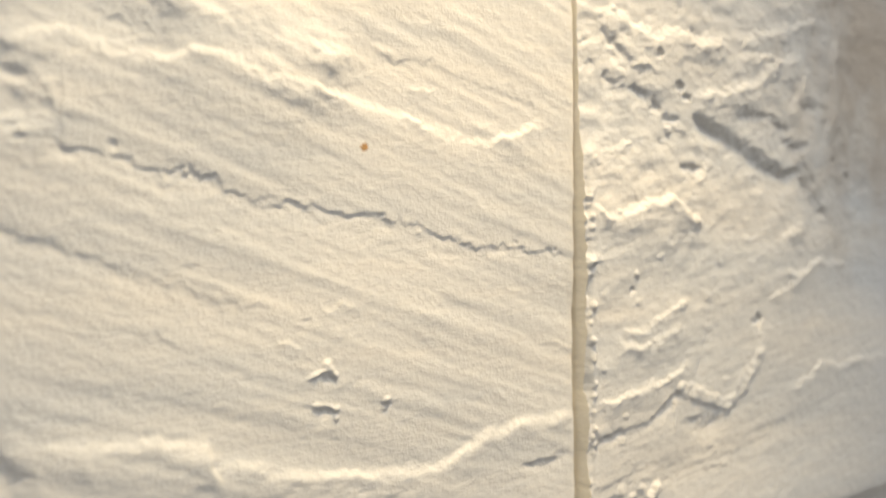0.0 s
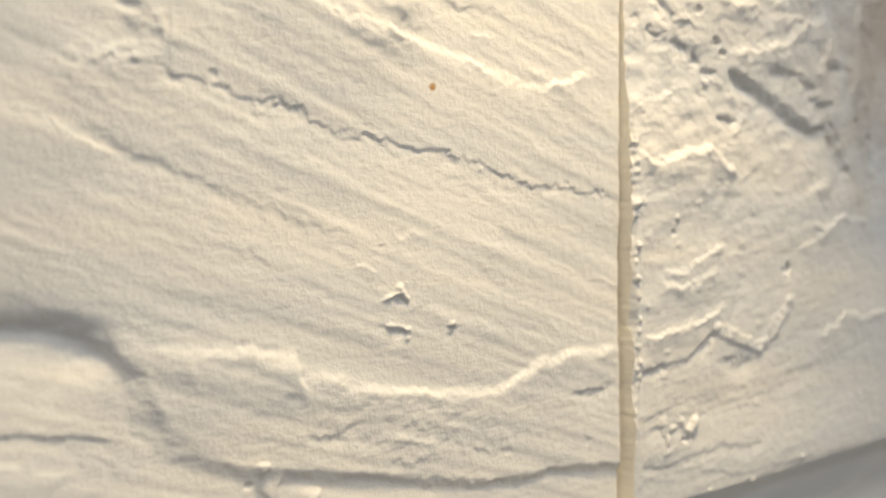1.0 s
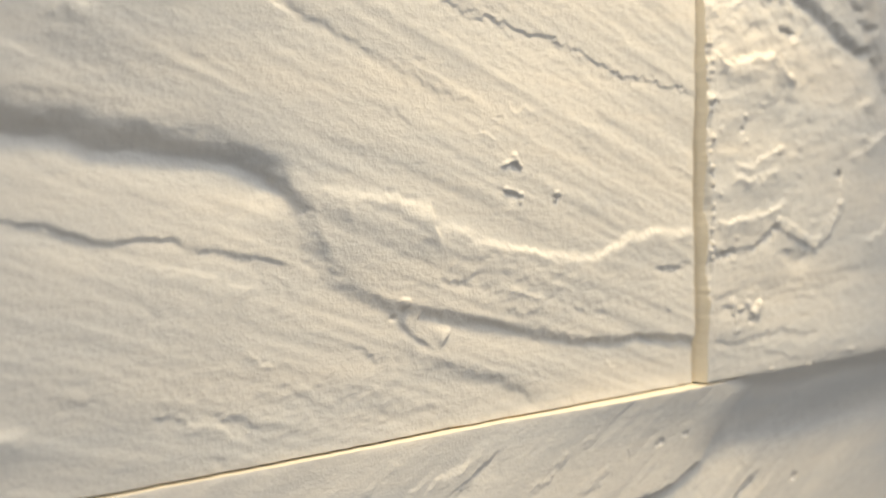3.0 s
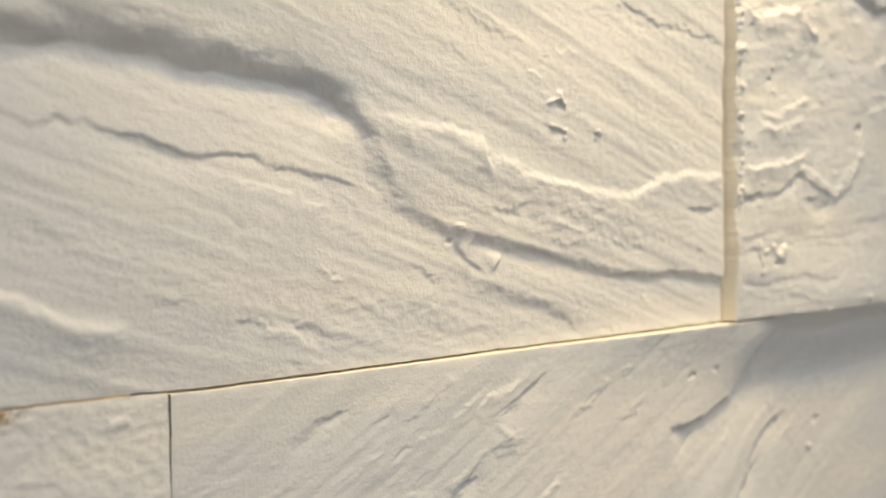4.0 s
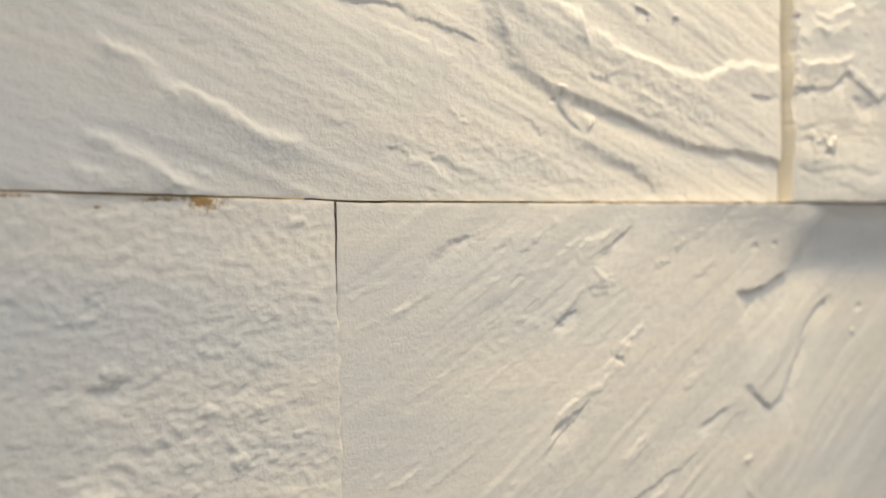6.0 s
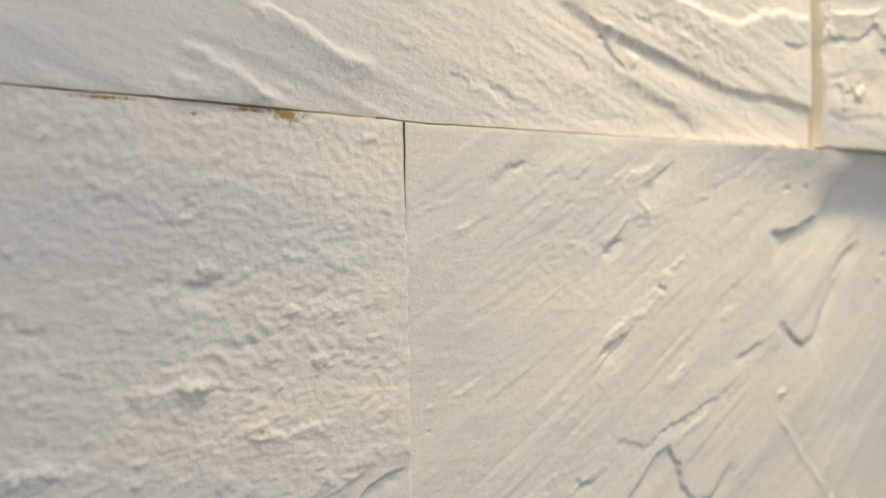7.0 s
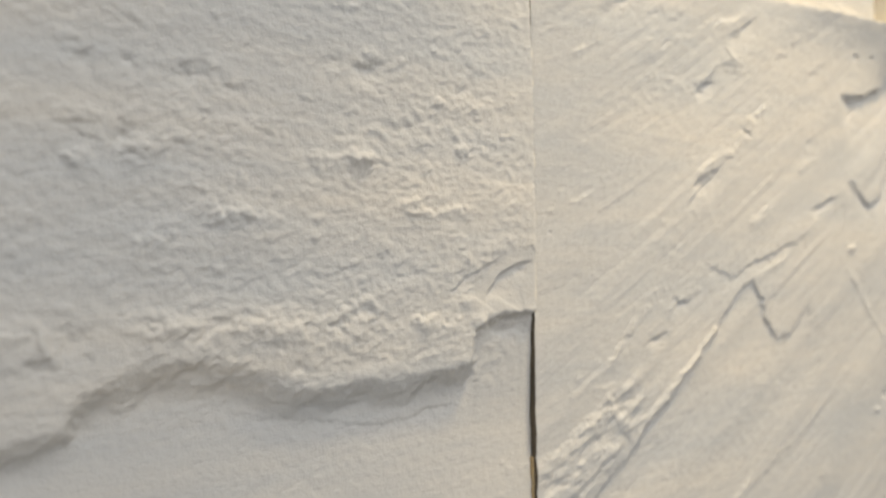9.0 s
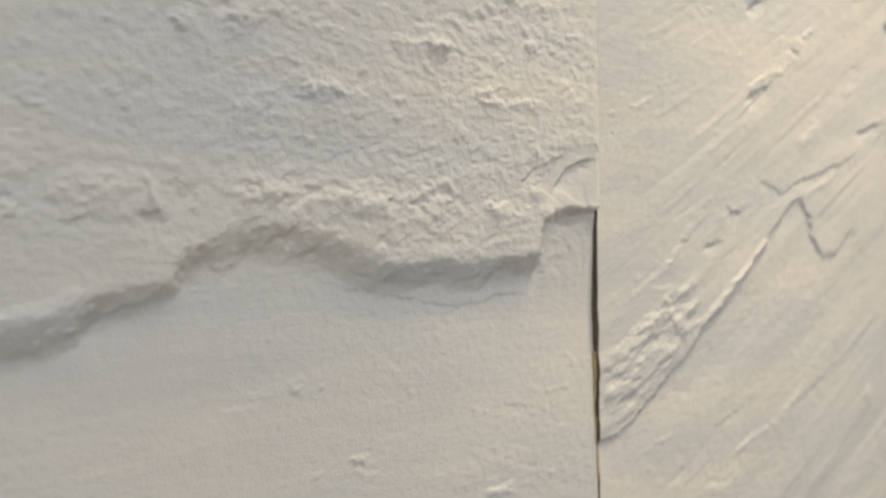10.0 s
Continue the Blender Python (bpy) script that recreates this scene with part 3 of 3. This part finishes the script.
def crumbs(tile, count, size, height, x0, x1, z0, z1, seed):
    """Grains and crumbs of many sizes that stand out of a stone."""
    dice = random.Random(seed)
    for _ in range(count):
        spot(tile, round(dice.uniform(0.6, 1.3) * size, 2), round(dice.uniform(0.4, 1.1) * height, 2), dice.uniform(x0, x1), dice.uniform(z0, z1))


crumbs("C", 170, 2.6, 0.45, -310, -6, 1015, 1195, 31)
crumbs("C", 60, 4.2, 0.55, -310, -30, 1008, 1130, 32)
crumbs("C", 60, 2.2, 0.35, -310, -6, 850, 950, 33)
crumbs("B", 30, 1.9, 1.2, 347.5, 350.5, 1262, 1405, 34)
crumbs("B", 30, 3.2, 0.55, 352, 480, 1255, 1500, 35)
scatter("A", 110, -20, 7, -200, 330, 1205, 1490, 0.7, 11)
scatter("B", 70, 8, 18, 350, 670, 1205, 1540, 0.5, 12)
scatter("B", 32, -36, 22, 352, 560, 1395, 1545, 1.2, 22)
scatter("C", 80, 3, 30, -310, -15, 1015, 1195, 0.6, 13)
scatter("C", 25, 5, 16, -310, -15, 855, 935, 0.5, 14)
scatter("D", 120, 30, 6, 5, 520, 790, 1190, 0.62, 15)


def add_ledge(h, x, z, height, width, fade, ragged, line, seed):
    """Adds one broken edge to the relief h."""
    p = np.array(line, float)
    reach = min(fade * 4, 400) + 20
    box = (x > p[:, 0].min() - reach) & (x < p[:, 0].max() + reach) & (z > p[:, 1].min() - reach) & (z < p[:, 1].max() + reach)
    if not box.any():
        return
    u, v = x[box], z[box]
    su = u + ragged * (1.0 * wave(u / 9, v / 9, seed) + 0.9 * wave(u / 3.6, v / 3.6, seed + 5) + 0.8 * wave(u / 1.9, v / 1.9, seed + 7))
    sv = v + ragged * (1.0 * wave(u / 9, v / 9, seed + 9) + 0.9 * wave(u / 3.6, v / 3.6, seed + 14) + 0.8 * wave(u / 1.9, v / 1.9, seed + 17))
    best, side, along = np.full(u.shape, 1e9), np.zeros(u.shape), np.zeros(u.shape)
    gone = 0.0
    for a, b in zip(p[:-1], p[1:]):
        d = b - a
        length = math.hypot(*d) or 1e-6
        d = d / length
        t = np.clip((su - a[0]) * d[0] + (sv - a[1]) * d[1], 0, length)
        far = np.hypot(su - a[0] - t * d[0], sv - a[1] - t * d[1])
        across = (su - a[0]) * d[1] - (sv - a[1]) * d[0]
        take = (far < best - 1e-6) | ((far < best + 1e-6) & (np.abs(across) > np.abs(side)))
        best, side, along = np.where(take, far, best), np.where(take, across, side), np.where(take, gone + t, along)
        gone += length
    s = np.where(side > 0, best, -best)
    end = min(12.0, gone * 0.25)
    end = np.minimum(end + 0.7 * best, gone * 0.5)
    taper = smooth(0, 1, along / end) * smooth(0, 1, (gone - along) / end)
    strength = 0.95 + (0.45 * wave(u / 18, v / 18, seed + 3) + (0.5 if fade < 15 else 0.15) * wave(u / 6, v / 6, seed + 2)) * np.exp(-best / 6)
    late = None
    if isinstance(height, tuple):
        bend = np.hypot(*(p[1:height[2] + 1] - p[:height[2]]).T).sum()
        height = np.interp(along, [bend - 20, bend + 60], height[:2])
        late = smooth(bend + 8, bend - 25, along)
        strength = 1.0
    if isinstance(width, tuple):
        corner = np.hypot(*(p[1:width[2] + 1] - p[:width[2]]).T).sum()
        width = np.where(along > corner, width[1], width[0])
    width = width * (1.05 + 0.6 * wave(u / 13, v / 13, seed + 8))
    fall = smooth(-0.3 * width, width, s)
    if late is not None:
        fall = fall + late * (0.25 * fall + 0.75 * np.clip((s + 1.7 * width) / (2.1 * width), 0, 1) ** 2.2 - fall)
    h[box] += height * strength * taper * fall * np.exp(-np.maximum(s, 0) / fade)


def add_rib(h, x, z, height, half_width, line, seed):
    """Adds one raised splinter to the relief h."""
    p = np.array(line, float)
    box = (x > p[:, 0].min() - 12) & (x < p[:, 0].max() + 12) & (z > p[:, 1].min() - 12) & (z < p[:, 1].max() + 12)
    if not box.any():
        return
    u, v = x[box], z[box]
    su = u + 0.9 * wave(u / 4.5, v / 4.5, seed) + 0.6 * wave(u / 2, v / 2, seed + 5)
    sv = v + 0.9 * wave(u / 4.5, v / 4.5, seed + 9) + 0.6 * wave(u / 2, v / 2, seed + 14)
    best = np.full(u.shape, 1e9)
    for a, b in zip(p[:-1], p[1:]):
        d = b - a
        t = np.clip(((su - a[0]) * d[0] + (sv - a[1]) * d[1]) / max(d @ d, 1e-6), 0, 1)
        best = np.minimum(best, np.hypot(su - a[0] - t * d[0], sv - a[1] - t * d[1]))
    best = best * (1 + 0.35 * wave(u / 5, v / 5, seed + 3))
    h[box] += height * (0.8 + 0.5 * wave(u / 4, v / 4, seed + 2)) * smooth(1.35 * half_width, 0.35 * half_width, best)


def turned(x, z, degrees):
    c, s = np.cos(np.radians(degrees)), np.sin(np.radians(degrees))
    return x * c + z * s, z * c - x * s


def patch(x, z, cx, cz, half_w, half_h, lean):
    """1 inside a leaning oval, 0 outside."""
    u, v = turned(x - cx, z - cz, lean)
    return smooth(1.25, 0.75, np.hypot(u / half_w, v / half_h))


def relief_a(x, z):
    u, v = turned(x, z, -20)
    h = 0.37 * layers(u / 140, v / 13, 3, 1, 0.5) + 0.11 * layers(u / 60, v / 4.2, 2, 5) + 0.08 * layers(x / 3.6, z / 2.6, 2, 9) + 0.055 * grit(u / 1.6, v, 2.5, 2, 15)
    h = h + 1.2 * wave(x / 120, z / 70, 3)
    right = smooth(190, 345, x)
    h = h + right * np.interp(z, [1200, 1290, 1340, 1470, 1650], [0, 0, 1, 4, 4])
    rough = patch(x, z, 216, 1266, 60, 14, -12) + patch(x, z, 100, 1218, 75, 13, -8)
    h = h + 0.2 * rough * layers(x / 6, z / 3.6, 3, 13)
    return h - 1 * smooth(60, 180, x) * smooth(1228, 1202, z)


def relief_b(x, z):
    u, v = turned(x, z, 6)
    rough = smooth(1300, 1430, z)
    h = 0.2 * layers(u / 60, v / 9, 4, 21) + (0.16 + 0.38 * rough) * layers(x / 14, z / 9, 3, 24) + 0.09 * grit(x, z, 6, 3, 33) + 0.10 * layers(x / 4, z / 3, 2, 28)
    h = h + np.interp(z, [1195, 1215, 1290, 1650], [4.5, 6, 9, 10]) - 4 * smooth(360, 520, x) * smooth(1200, 1290, z) + 2.5 * smooth(365, 420, x) * smooth(1250, 1200, z)
    return h + 1.5 * rough * wave(x / 40, z / 30, 22) - 2.6 * smooth(4.5, 0, x - 346) * (0.4 + (0.9 * wave(x / 3, z / 6.7, 26) + 0.6 * wave(x / 2, z / 2.9, 29)) * (0.6 + 0.7 * wave(x / 30, z / 27, 31)) + 1.0 * wave(x / 5, z / 23, 27)) * (0.15 + 0.85 * smooth(1225, 1270, z) * smooth(1430, 1385, z)) - 3 * smooth(1390, 1490, z) * smooth(420, 350, x) - 21 * smooth(510, 670, x) * smooth(1250, 1400, z)


def relief_c(x, z):
    u, v = turned(x, z, 2)
    low = smooth(1000, 960, z)
    calm = smooth(-40, 0, x)
    grain = 0.30 * grit(x / 1.3, z, 2.7, 2, 41, 0.75) * (1.0 + 0.3 * wave(x / 45, z / 22, 49)) + 0.14 * layers(u / 15, v / 8, 2, 45, 0.6)
    h = 1.05 * grain * (1 - 0.6 * low) * (1 - 0.25 * calm) * (0.85 + 0.25 * wave(x / 60, z / 35, 47)) + 0.24 * layers(u / 70, v / 16, 2, 43) * (1 - 0.75 * low)
    shell = patch(x, z, -16, 1022, 24, 19, 25)
    h = h + 2.6 * smooth(-42, -34, x) * smooth(950, 1000, z) * smooth(1016, 1004, z)
    return h * (1 - 0.8 * shell) - 0.9 * shell - 0.5 + 0.8 * wave(x / 110, z / 80, 44)


def relief_d(x, z):
    u, v = turned(x, z, 30)
    h = 0.5 * wave(u / 130, v / 26, 60) + 0.24 * layers(u / 110, v / 12, 3, 61, 0.5) + 0.085 * layers(u / 70, v / 3.8, 2, 65) * (1 + wave(x / 60, z / 60, 67)) + 0.05 * layers(x / 5, z / 4, 2, 69) + 0.06 * grit(u / 2.2, v, 2.4, 2, 72) * (1 + 0.6 * wave(x / 50, z / 40, 74))
    h = h + smooth(90, 0, x) * np.interp(z, [750, 850, 1000, 1130, 1200], [-5.4, -5.4, -4.4, -2.3, -1.4])
    h = h + 0.8 * patch(x, z, 42, 928, 55, 16, 42) * (0.6 + layers(u / 15, v / 6, 3, 82))
    h = h - 11 * smooth(295, 465, x + 0.35 * (z - 1100)) * smooth(1195, 1150, z)
    return h + 1.5 + 5 * smooth(180, 290, x) * smooth(430, 370, x) * np.exp((z - 1200) / 22) - 3 * smooth(340, 400, x)


def steps(edges, fine):
    """Grid lines from edges = (start, fine start, fine end, end): fine ones inside, wide ones outside."""
    a, b, c, d = edges
    parts = [np.linspace(b, c, int(round((c - b) / fine)) + 1)]
    if b > a:
        parts.insert(0, np.linspace(a, b, max(2, int((b - a) / 9) + 1))[:-1])
    if d > c:
        parts.append(np.linspace(c, d, max(2, int((d - c) / 9) + 1))[1:])
    return np.concatenate(parts)


def tile_mesh(name, xs, zs, h, materials, ragged=0.12, back=18.0, slant=None, lift=None):
    """A stone slab: relief in front, sawn sides (the left one takes the last material), flat back. Grid lines and relief in millimetres.
    slant: (heights, insets) by which the front of the left side lies further in than its back. lift: how far a point is shifted up."""
    nx, nz = len(xs), len(zs)
    x, z = np.meshgrid(xs, zs)
    inside = (np.minimum(np.minimum(x - xs[0], xs[-1] - x), np.minimum(z - zs[0], zs[-1] - z)))
    h = h - 0.35 * np.exp(-inside / 0.8) * (0.7 + 0.6 * wave(x / 5, z / 5, 77))
    rim = smooth(3, 0, inside) * ragged
    x = x + rim * (wave(z / 4, x / 40, 71) + 0.8 * wave(z / 11, x / 40, 75)) * (np.minimum(x - xs[0], xs[-1] - x) < 4)
    z = z + rim * (wave(xs[None, :] / 5, z / 40, 73) + 0.8 * wave(xs[None, :] / 14, z / 40, 76)) * (np.minimum(zs - zs[0], zs[-1] - zs) < 4)[:, None]
    if lift:
        z = z + lift(x, z)
    rear = x
    if slant:
        inset = np.interp(z, *slant) + 0.1 * wave(z / 21, x / 40, 78)
        x = x + inset * smooth(14, 0, x - xs[0])
    front = np.stack([x, -h, z], -1).reshape(-1, 3)
    idx = np.arange(nx * nz).reshape(nz, nx)
    quads = np.stack([idx[:-1, :-1], idx[:-1, 1:], idx[1:, 1:], idx[1:, :-1]], -1).reshape(-1, 4)
    ring = np.concatenate([idx[0, :], idx[1:, -1], idx[-1, -2::-1], idx[-2:0:-1, 0]])
    n, base = len(ring), nx * nz
    near, far = front[ring], front[ring].copy()
    far[:, 0], far[:, 1] = rear.reshape(-1)[ring], back
    k = np.arange(n)
    k1 = (k + 1) % n
    sides = np.stack([base + k1, base + k, base + n + k, base + n + k1], -1)
    co = np.concatenate([front, near, far]) / 1000
    faces = np.concatenate([quads, sides])
    me = bpy.data.meshes.new(name)
    me.vertices.add(len(co))
    me.vertices.foreach_set("co", co.astype(np.float32).ravel())
    me.loops.add(faces.size)
    me.loops.foreach_set("vertex_index", faces.astype(np.int32).ravel())
    me.polygons.add(len(faces))
    me.polygons.foreach_set("loop_start", np.arange(0, faces.size, 4, dtype=np.int32))
    me.polygons.foreach_set("loop_total", np.full(len(faces), 4, dtype=np.int32))
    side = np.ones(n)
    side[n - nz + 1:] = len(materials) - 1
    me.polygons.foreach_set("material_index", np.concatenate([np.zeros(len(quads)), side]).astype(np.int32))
    me.polygons.foreach_set("use_smooth", np.concatenate([np.ones(len(quads)), np.zeros(n)]).astype(bool))
    me.update(calc_edges=True)
    for m in materials:
        me.materials.append(m)
    return me


# ---- the room: the clad wall, and plain walls that close it ----


def box(name, x0, x1, y0, y1, z0, z1, mat, parent=None):
    bm = bmesh.new()
    bmesh.ops.create_cube(bm, size=1, matrix=Matrix.Translation(((x0 + x1) / 2, (y0 + y1) / 2, (z0 + z1) / 2)) @ Matrix.Diagonal((x1 - x0, y1 - y0, z1 - z0, 1)))
    me = bpy.data.meshes.new(name)
    bm.to_mesh(me)
    bm.free()
    me.materials.append(mat)
    ob = new(name, me)
    ob.parent = parent
    return ob


def joined_boxes(name, boxes, mat):
    bm = bmesh.new()
    for x0, x1, y0, y1, z0, z1 in boxes:
        bmesh.ops.create_cube(bm, size=1, matrix=Matrix.Translation(((x0 + x1) / 2, (y0 + y1) / 2, (z0 + z1) / 2)) @ Matrix.Diagonal((x1 - x0, y1 - y0, z1 - z0, 1)))
    me = bpy.data.meshes.new(name)
    bm.to_mesh(me)
    bm.free()
    me.materials.append(mat)
    return new(name, me)


wall = tagged(box("wall_north", -2.0, 2.4, 0.018, 0.17, 0, 2.6, GROUT), "wall clad with large pale split-faced sandstone tiles", "wall", kind="structure")
tagged(box("floor", -2.15, 2.55, -3.15, 0.17, -0.12, 0, SCREED), "plain grey floor of the room", "floor", kind="structure")
tagged(box("ceiling", -2.15, 2.55, -3.15, 0.17, 2.6, 2.72, PLASTER), "plain white plaster ceiling", "ceiling", kind="structure")
tagged(box("wall_west", -2.15, -2.0, -3.0, 0.17, 0, 2.6, PLASTER), "plain white plaster wall", "wall", kind="structure")
tagged(box("wall_east", 2.4, 2.55, -3.0, 0.17, 0, 2.6, PLASTER), "plain white plaster wall", "wall", kind="structure")
# the opening behind the fill is invented, out of view
tagged(joined_boxes("wall_south", ((-2.15, -1.7, -3.15, -3.0, 0, 2.6), (-0.1, 2.55, -3.15, -3.0, 0, 2.6), (-1.7, -0.1, -3.15, -3.0, 0, 0.9), (-1.7, -0.1, -3.15, -3.0, 2.3, 2.6)), PLASTER), "plain white plaster wall with an added, unseen opening", "wall", kind="structure")

# ---- the stones ----
STONE_A = stone("streaked_stone", 21, ((0.225, 1.419, 0.0022, 0.0019),), rust=(0.36, 0.18, 0.04))
# the brown oval paints in the shade on B's upper right
STONE_B = stone("rough_stone", -6, shades=((0.66, 1.53, 0.085, 0.12),))
STONE_C = stone("grainy_stone", -2, ((-0.060, 1.2000, 0.0085, 0.0040), (-0.101, 1.1975, 0.0014, 0.0010), (-0.078, 1.2003, 0.008, 0.0012), (-0.135, 1.2015, 0.014, 0.0009)))
STONE_D = stone("slanting_stone", -30)
TILES = (
    ("A", relief_a, (-354.3, -210, 345.4, 345.4), (1200.4, 1200.4, 1500, 1648.7), STONE_A, "pale sandstone tile with streaks, cracks and a broken ledge"),
    ("B", relief_b, (346, 346, 690, 1044.5), (1200.6, 1200.6, 1565, 1648.7), STONE_B, "thick rough sandstone tile with a chipped sawn edge"),
    ("C", relief_c, (-699.3, -315, -0.2, -0.2), (751.3, 850, 1199.5, 1199.5), STONE_C, "grainy pale sandstone tile with a deep broken hollow"),
    ("D", relief_d, (0.2, 0.2, 650, 699.3), (751.3, 775, 1199.2, 1199.2), STONE_D, "pale sandstone tile with slanting layered streaks"),
)


def uneven(x, z):
    """The bed joint climbs to the west of the crossing."""
    return (0.6 + 0.019 * np.clip(-x, 0, 260)) * smooth(10, -10, x) * smooth(45, 5, np.abs(z - 1200))


def clad(key, relief, across, up, mat, label, fine=0.8):
    xs, zs = steps(across, fine), steps(up, fine)
    x, z = np.meshgrid(xs, zs)
    h = relief(x, z)
    for k, (tile, height, width, fade, ragged, line) in enumerate(LEDGES):
        if tile == key:
            add_ledge(h, x, z, height, width, fade, ragged, line, 100 + k)
    for k, (tile, height, half_width, line) in enumerate(RIBS):
        if tile == key:
            add_rib(h, x, z, height, half_width, line, 700 + k)
    for k, (tile, radius, height, cx, cz) in enumerate(SPOTS):
        if tile == key:
            near = (np.abs(x - cx) < 3 * radius) & (np.abs(z - cz) < 3 * radius)
            u, v = x[near], z[near]
            far = np.hypot(u - cx, (v - cz) * 1.2) / radius * (1 + 0.5 * wave(u / 1.9, v / 1.9, 300 + k)) * (1 + 0.5 * smooth(0, radius, v - cz))
            h[near] += height * smooth(1.3, 0.5, far)
    slant = ((1200, 1300, 1385, 1480), (4.2, 2.8, 0.6, 0.0)) if key == "B" else None
    ob = new("stone_tile", tile_mesh("stone_tile", xs, zs, h, (mat, SAWN, SHADED) if key == "D" else (mat, SAWN), ragged=0.04 if key == "B" else 0.12, slant=slant, lift=uneven))
    ob.parent = wall
    return tagged(ob, label)


for row in TILES:
    clad(*row)

# the stones round about, in the same bond
for level, (low, shift) in enumerate(((-150, 0), (300, 345), (750, 0), (1200, 345), (1650, 0), (2100, 345))):
    for n in range(-5, 5):
        x0, x1, z0, z1 = shift + n * 700, shift + n * 700 + 700, max(low, 0), min(low + 450, 2600)
        x0, x1 = max(x0, -2000), min(x1, 2400)
        if x1 - x0 < 20 or (low == 1200 and n in (-1, 0)) or (low == 750 and n in (-1, 0)):
            continue
        xs, zs = np.linspace(x0 + 1.2, x1 - 1.2, 60), np.linspace(z0 + 1.3, z1 - 1.3, 46)
        x, z = np.meshgrid(xs, zs)
        u, v = turned(x, z, random.uniform(-30, 30))
        h = 1.5 * layers(u / 120, v / 22, 3, 400 + level * 11 + n)
        new("stone_tile", tile_mesh("stone_tile", xs, zs, h, ((STONE_A, STONE_B, STONE_C, STONE_D)[(level + n) % 4], SAWN))).parent = wall

# mortar pressed into the joints and smeared over their edges


def mortar(x0, x1, z0, z1, level, mat, seed):
    long_way = x1 - x0 > z1 - z0
    xs = np.linspace(x0, x1, int((x1 - x0) / 1.5) + 2 if long_way else 5)
    zs = np.linspace(z0, z1, 6 if long_way else int((z1 - z0) / 1.5) + 2)
    x, z = np.meshgrid(xs, zs)
    h = level + 0.5 * layers(x / 9, z / 9, 3, seed)
    new("mortar_joint", tile_mesh("mortar_joint", xs, zs, h, (mat, mat), 0.5, 17.8, lift=uneven if long_way else None)).parent = wall


mortar(168, 344, 1198.4, 1201.3, -5.5, GROUT, 91)
mortar(346, 900, 1198.4, 1201.4, -8.5, GROUT, 92)
mortar(-560, -14, 1198.6, 1200.9, -2.6, GROUT, 93)
mortar(28, 167, 1198.6, 1201.2, -7.0, GROUT, 94)
mortar(-0.8, 0.8, 1008, 1165, -1.2, SAWN, 95)
mortar(-1.4, 0.1, 755, 930, -5.6, GROUT, 96)
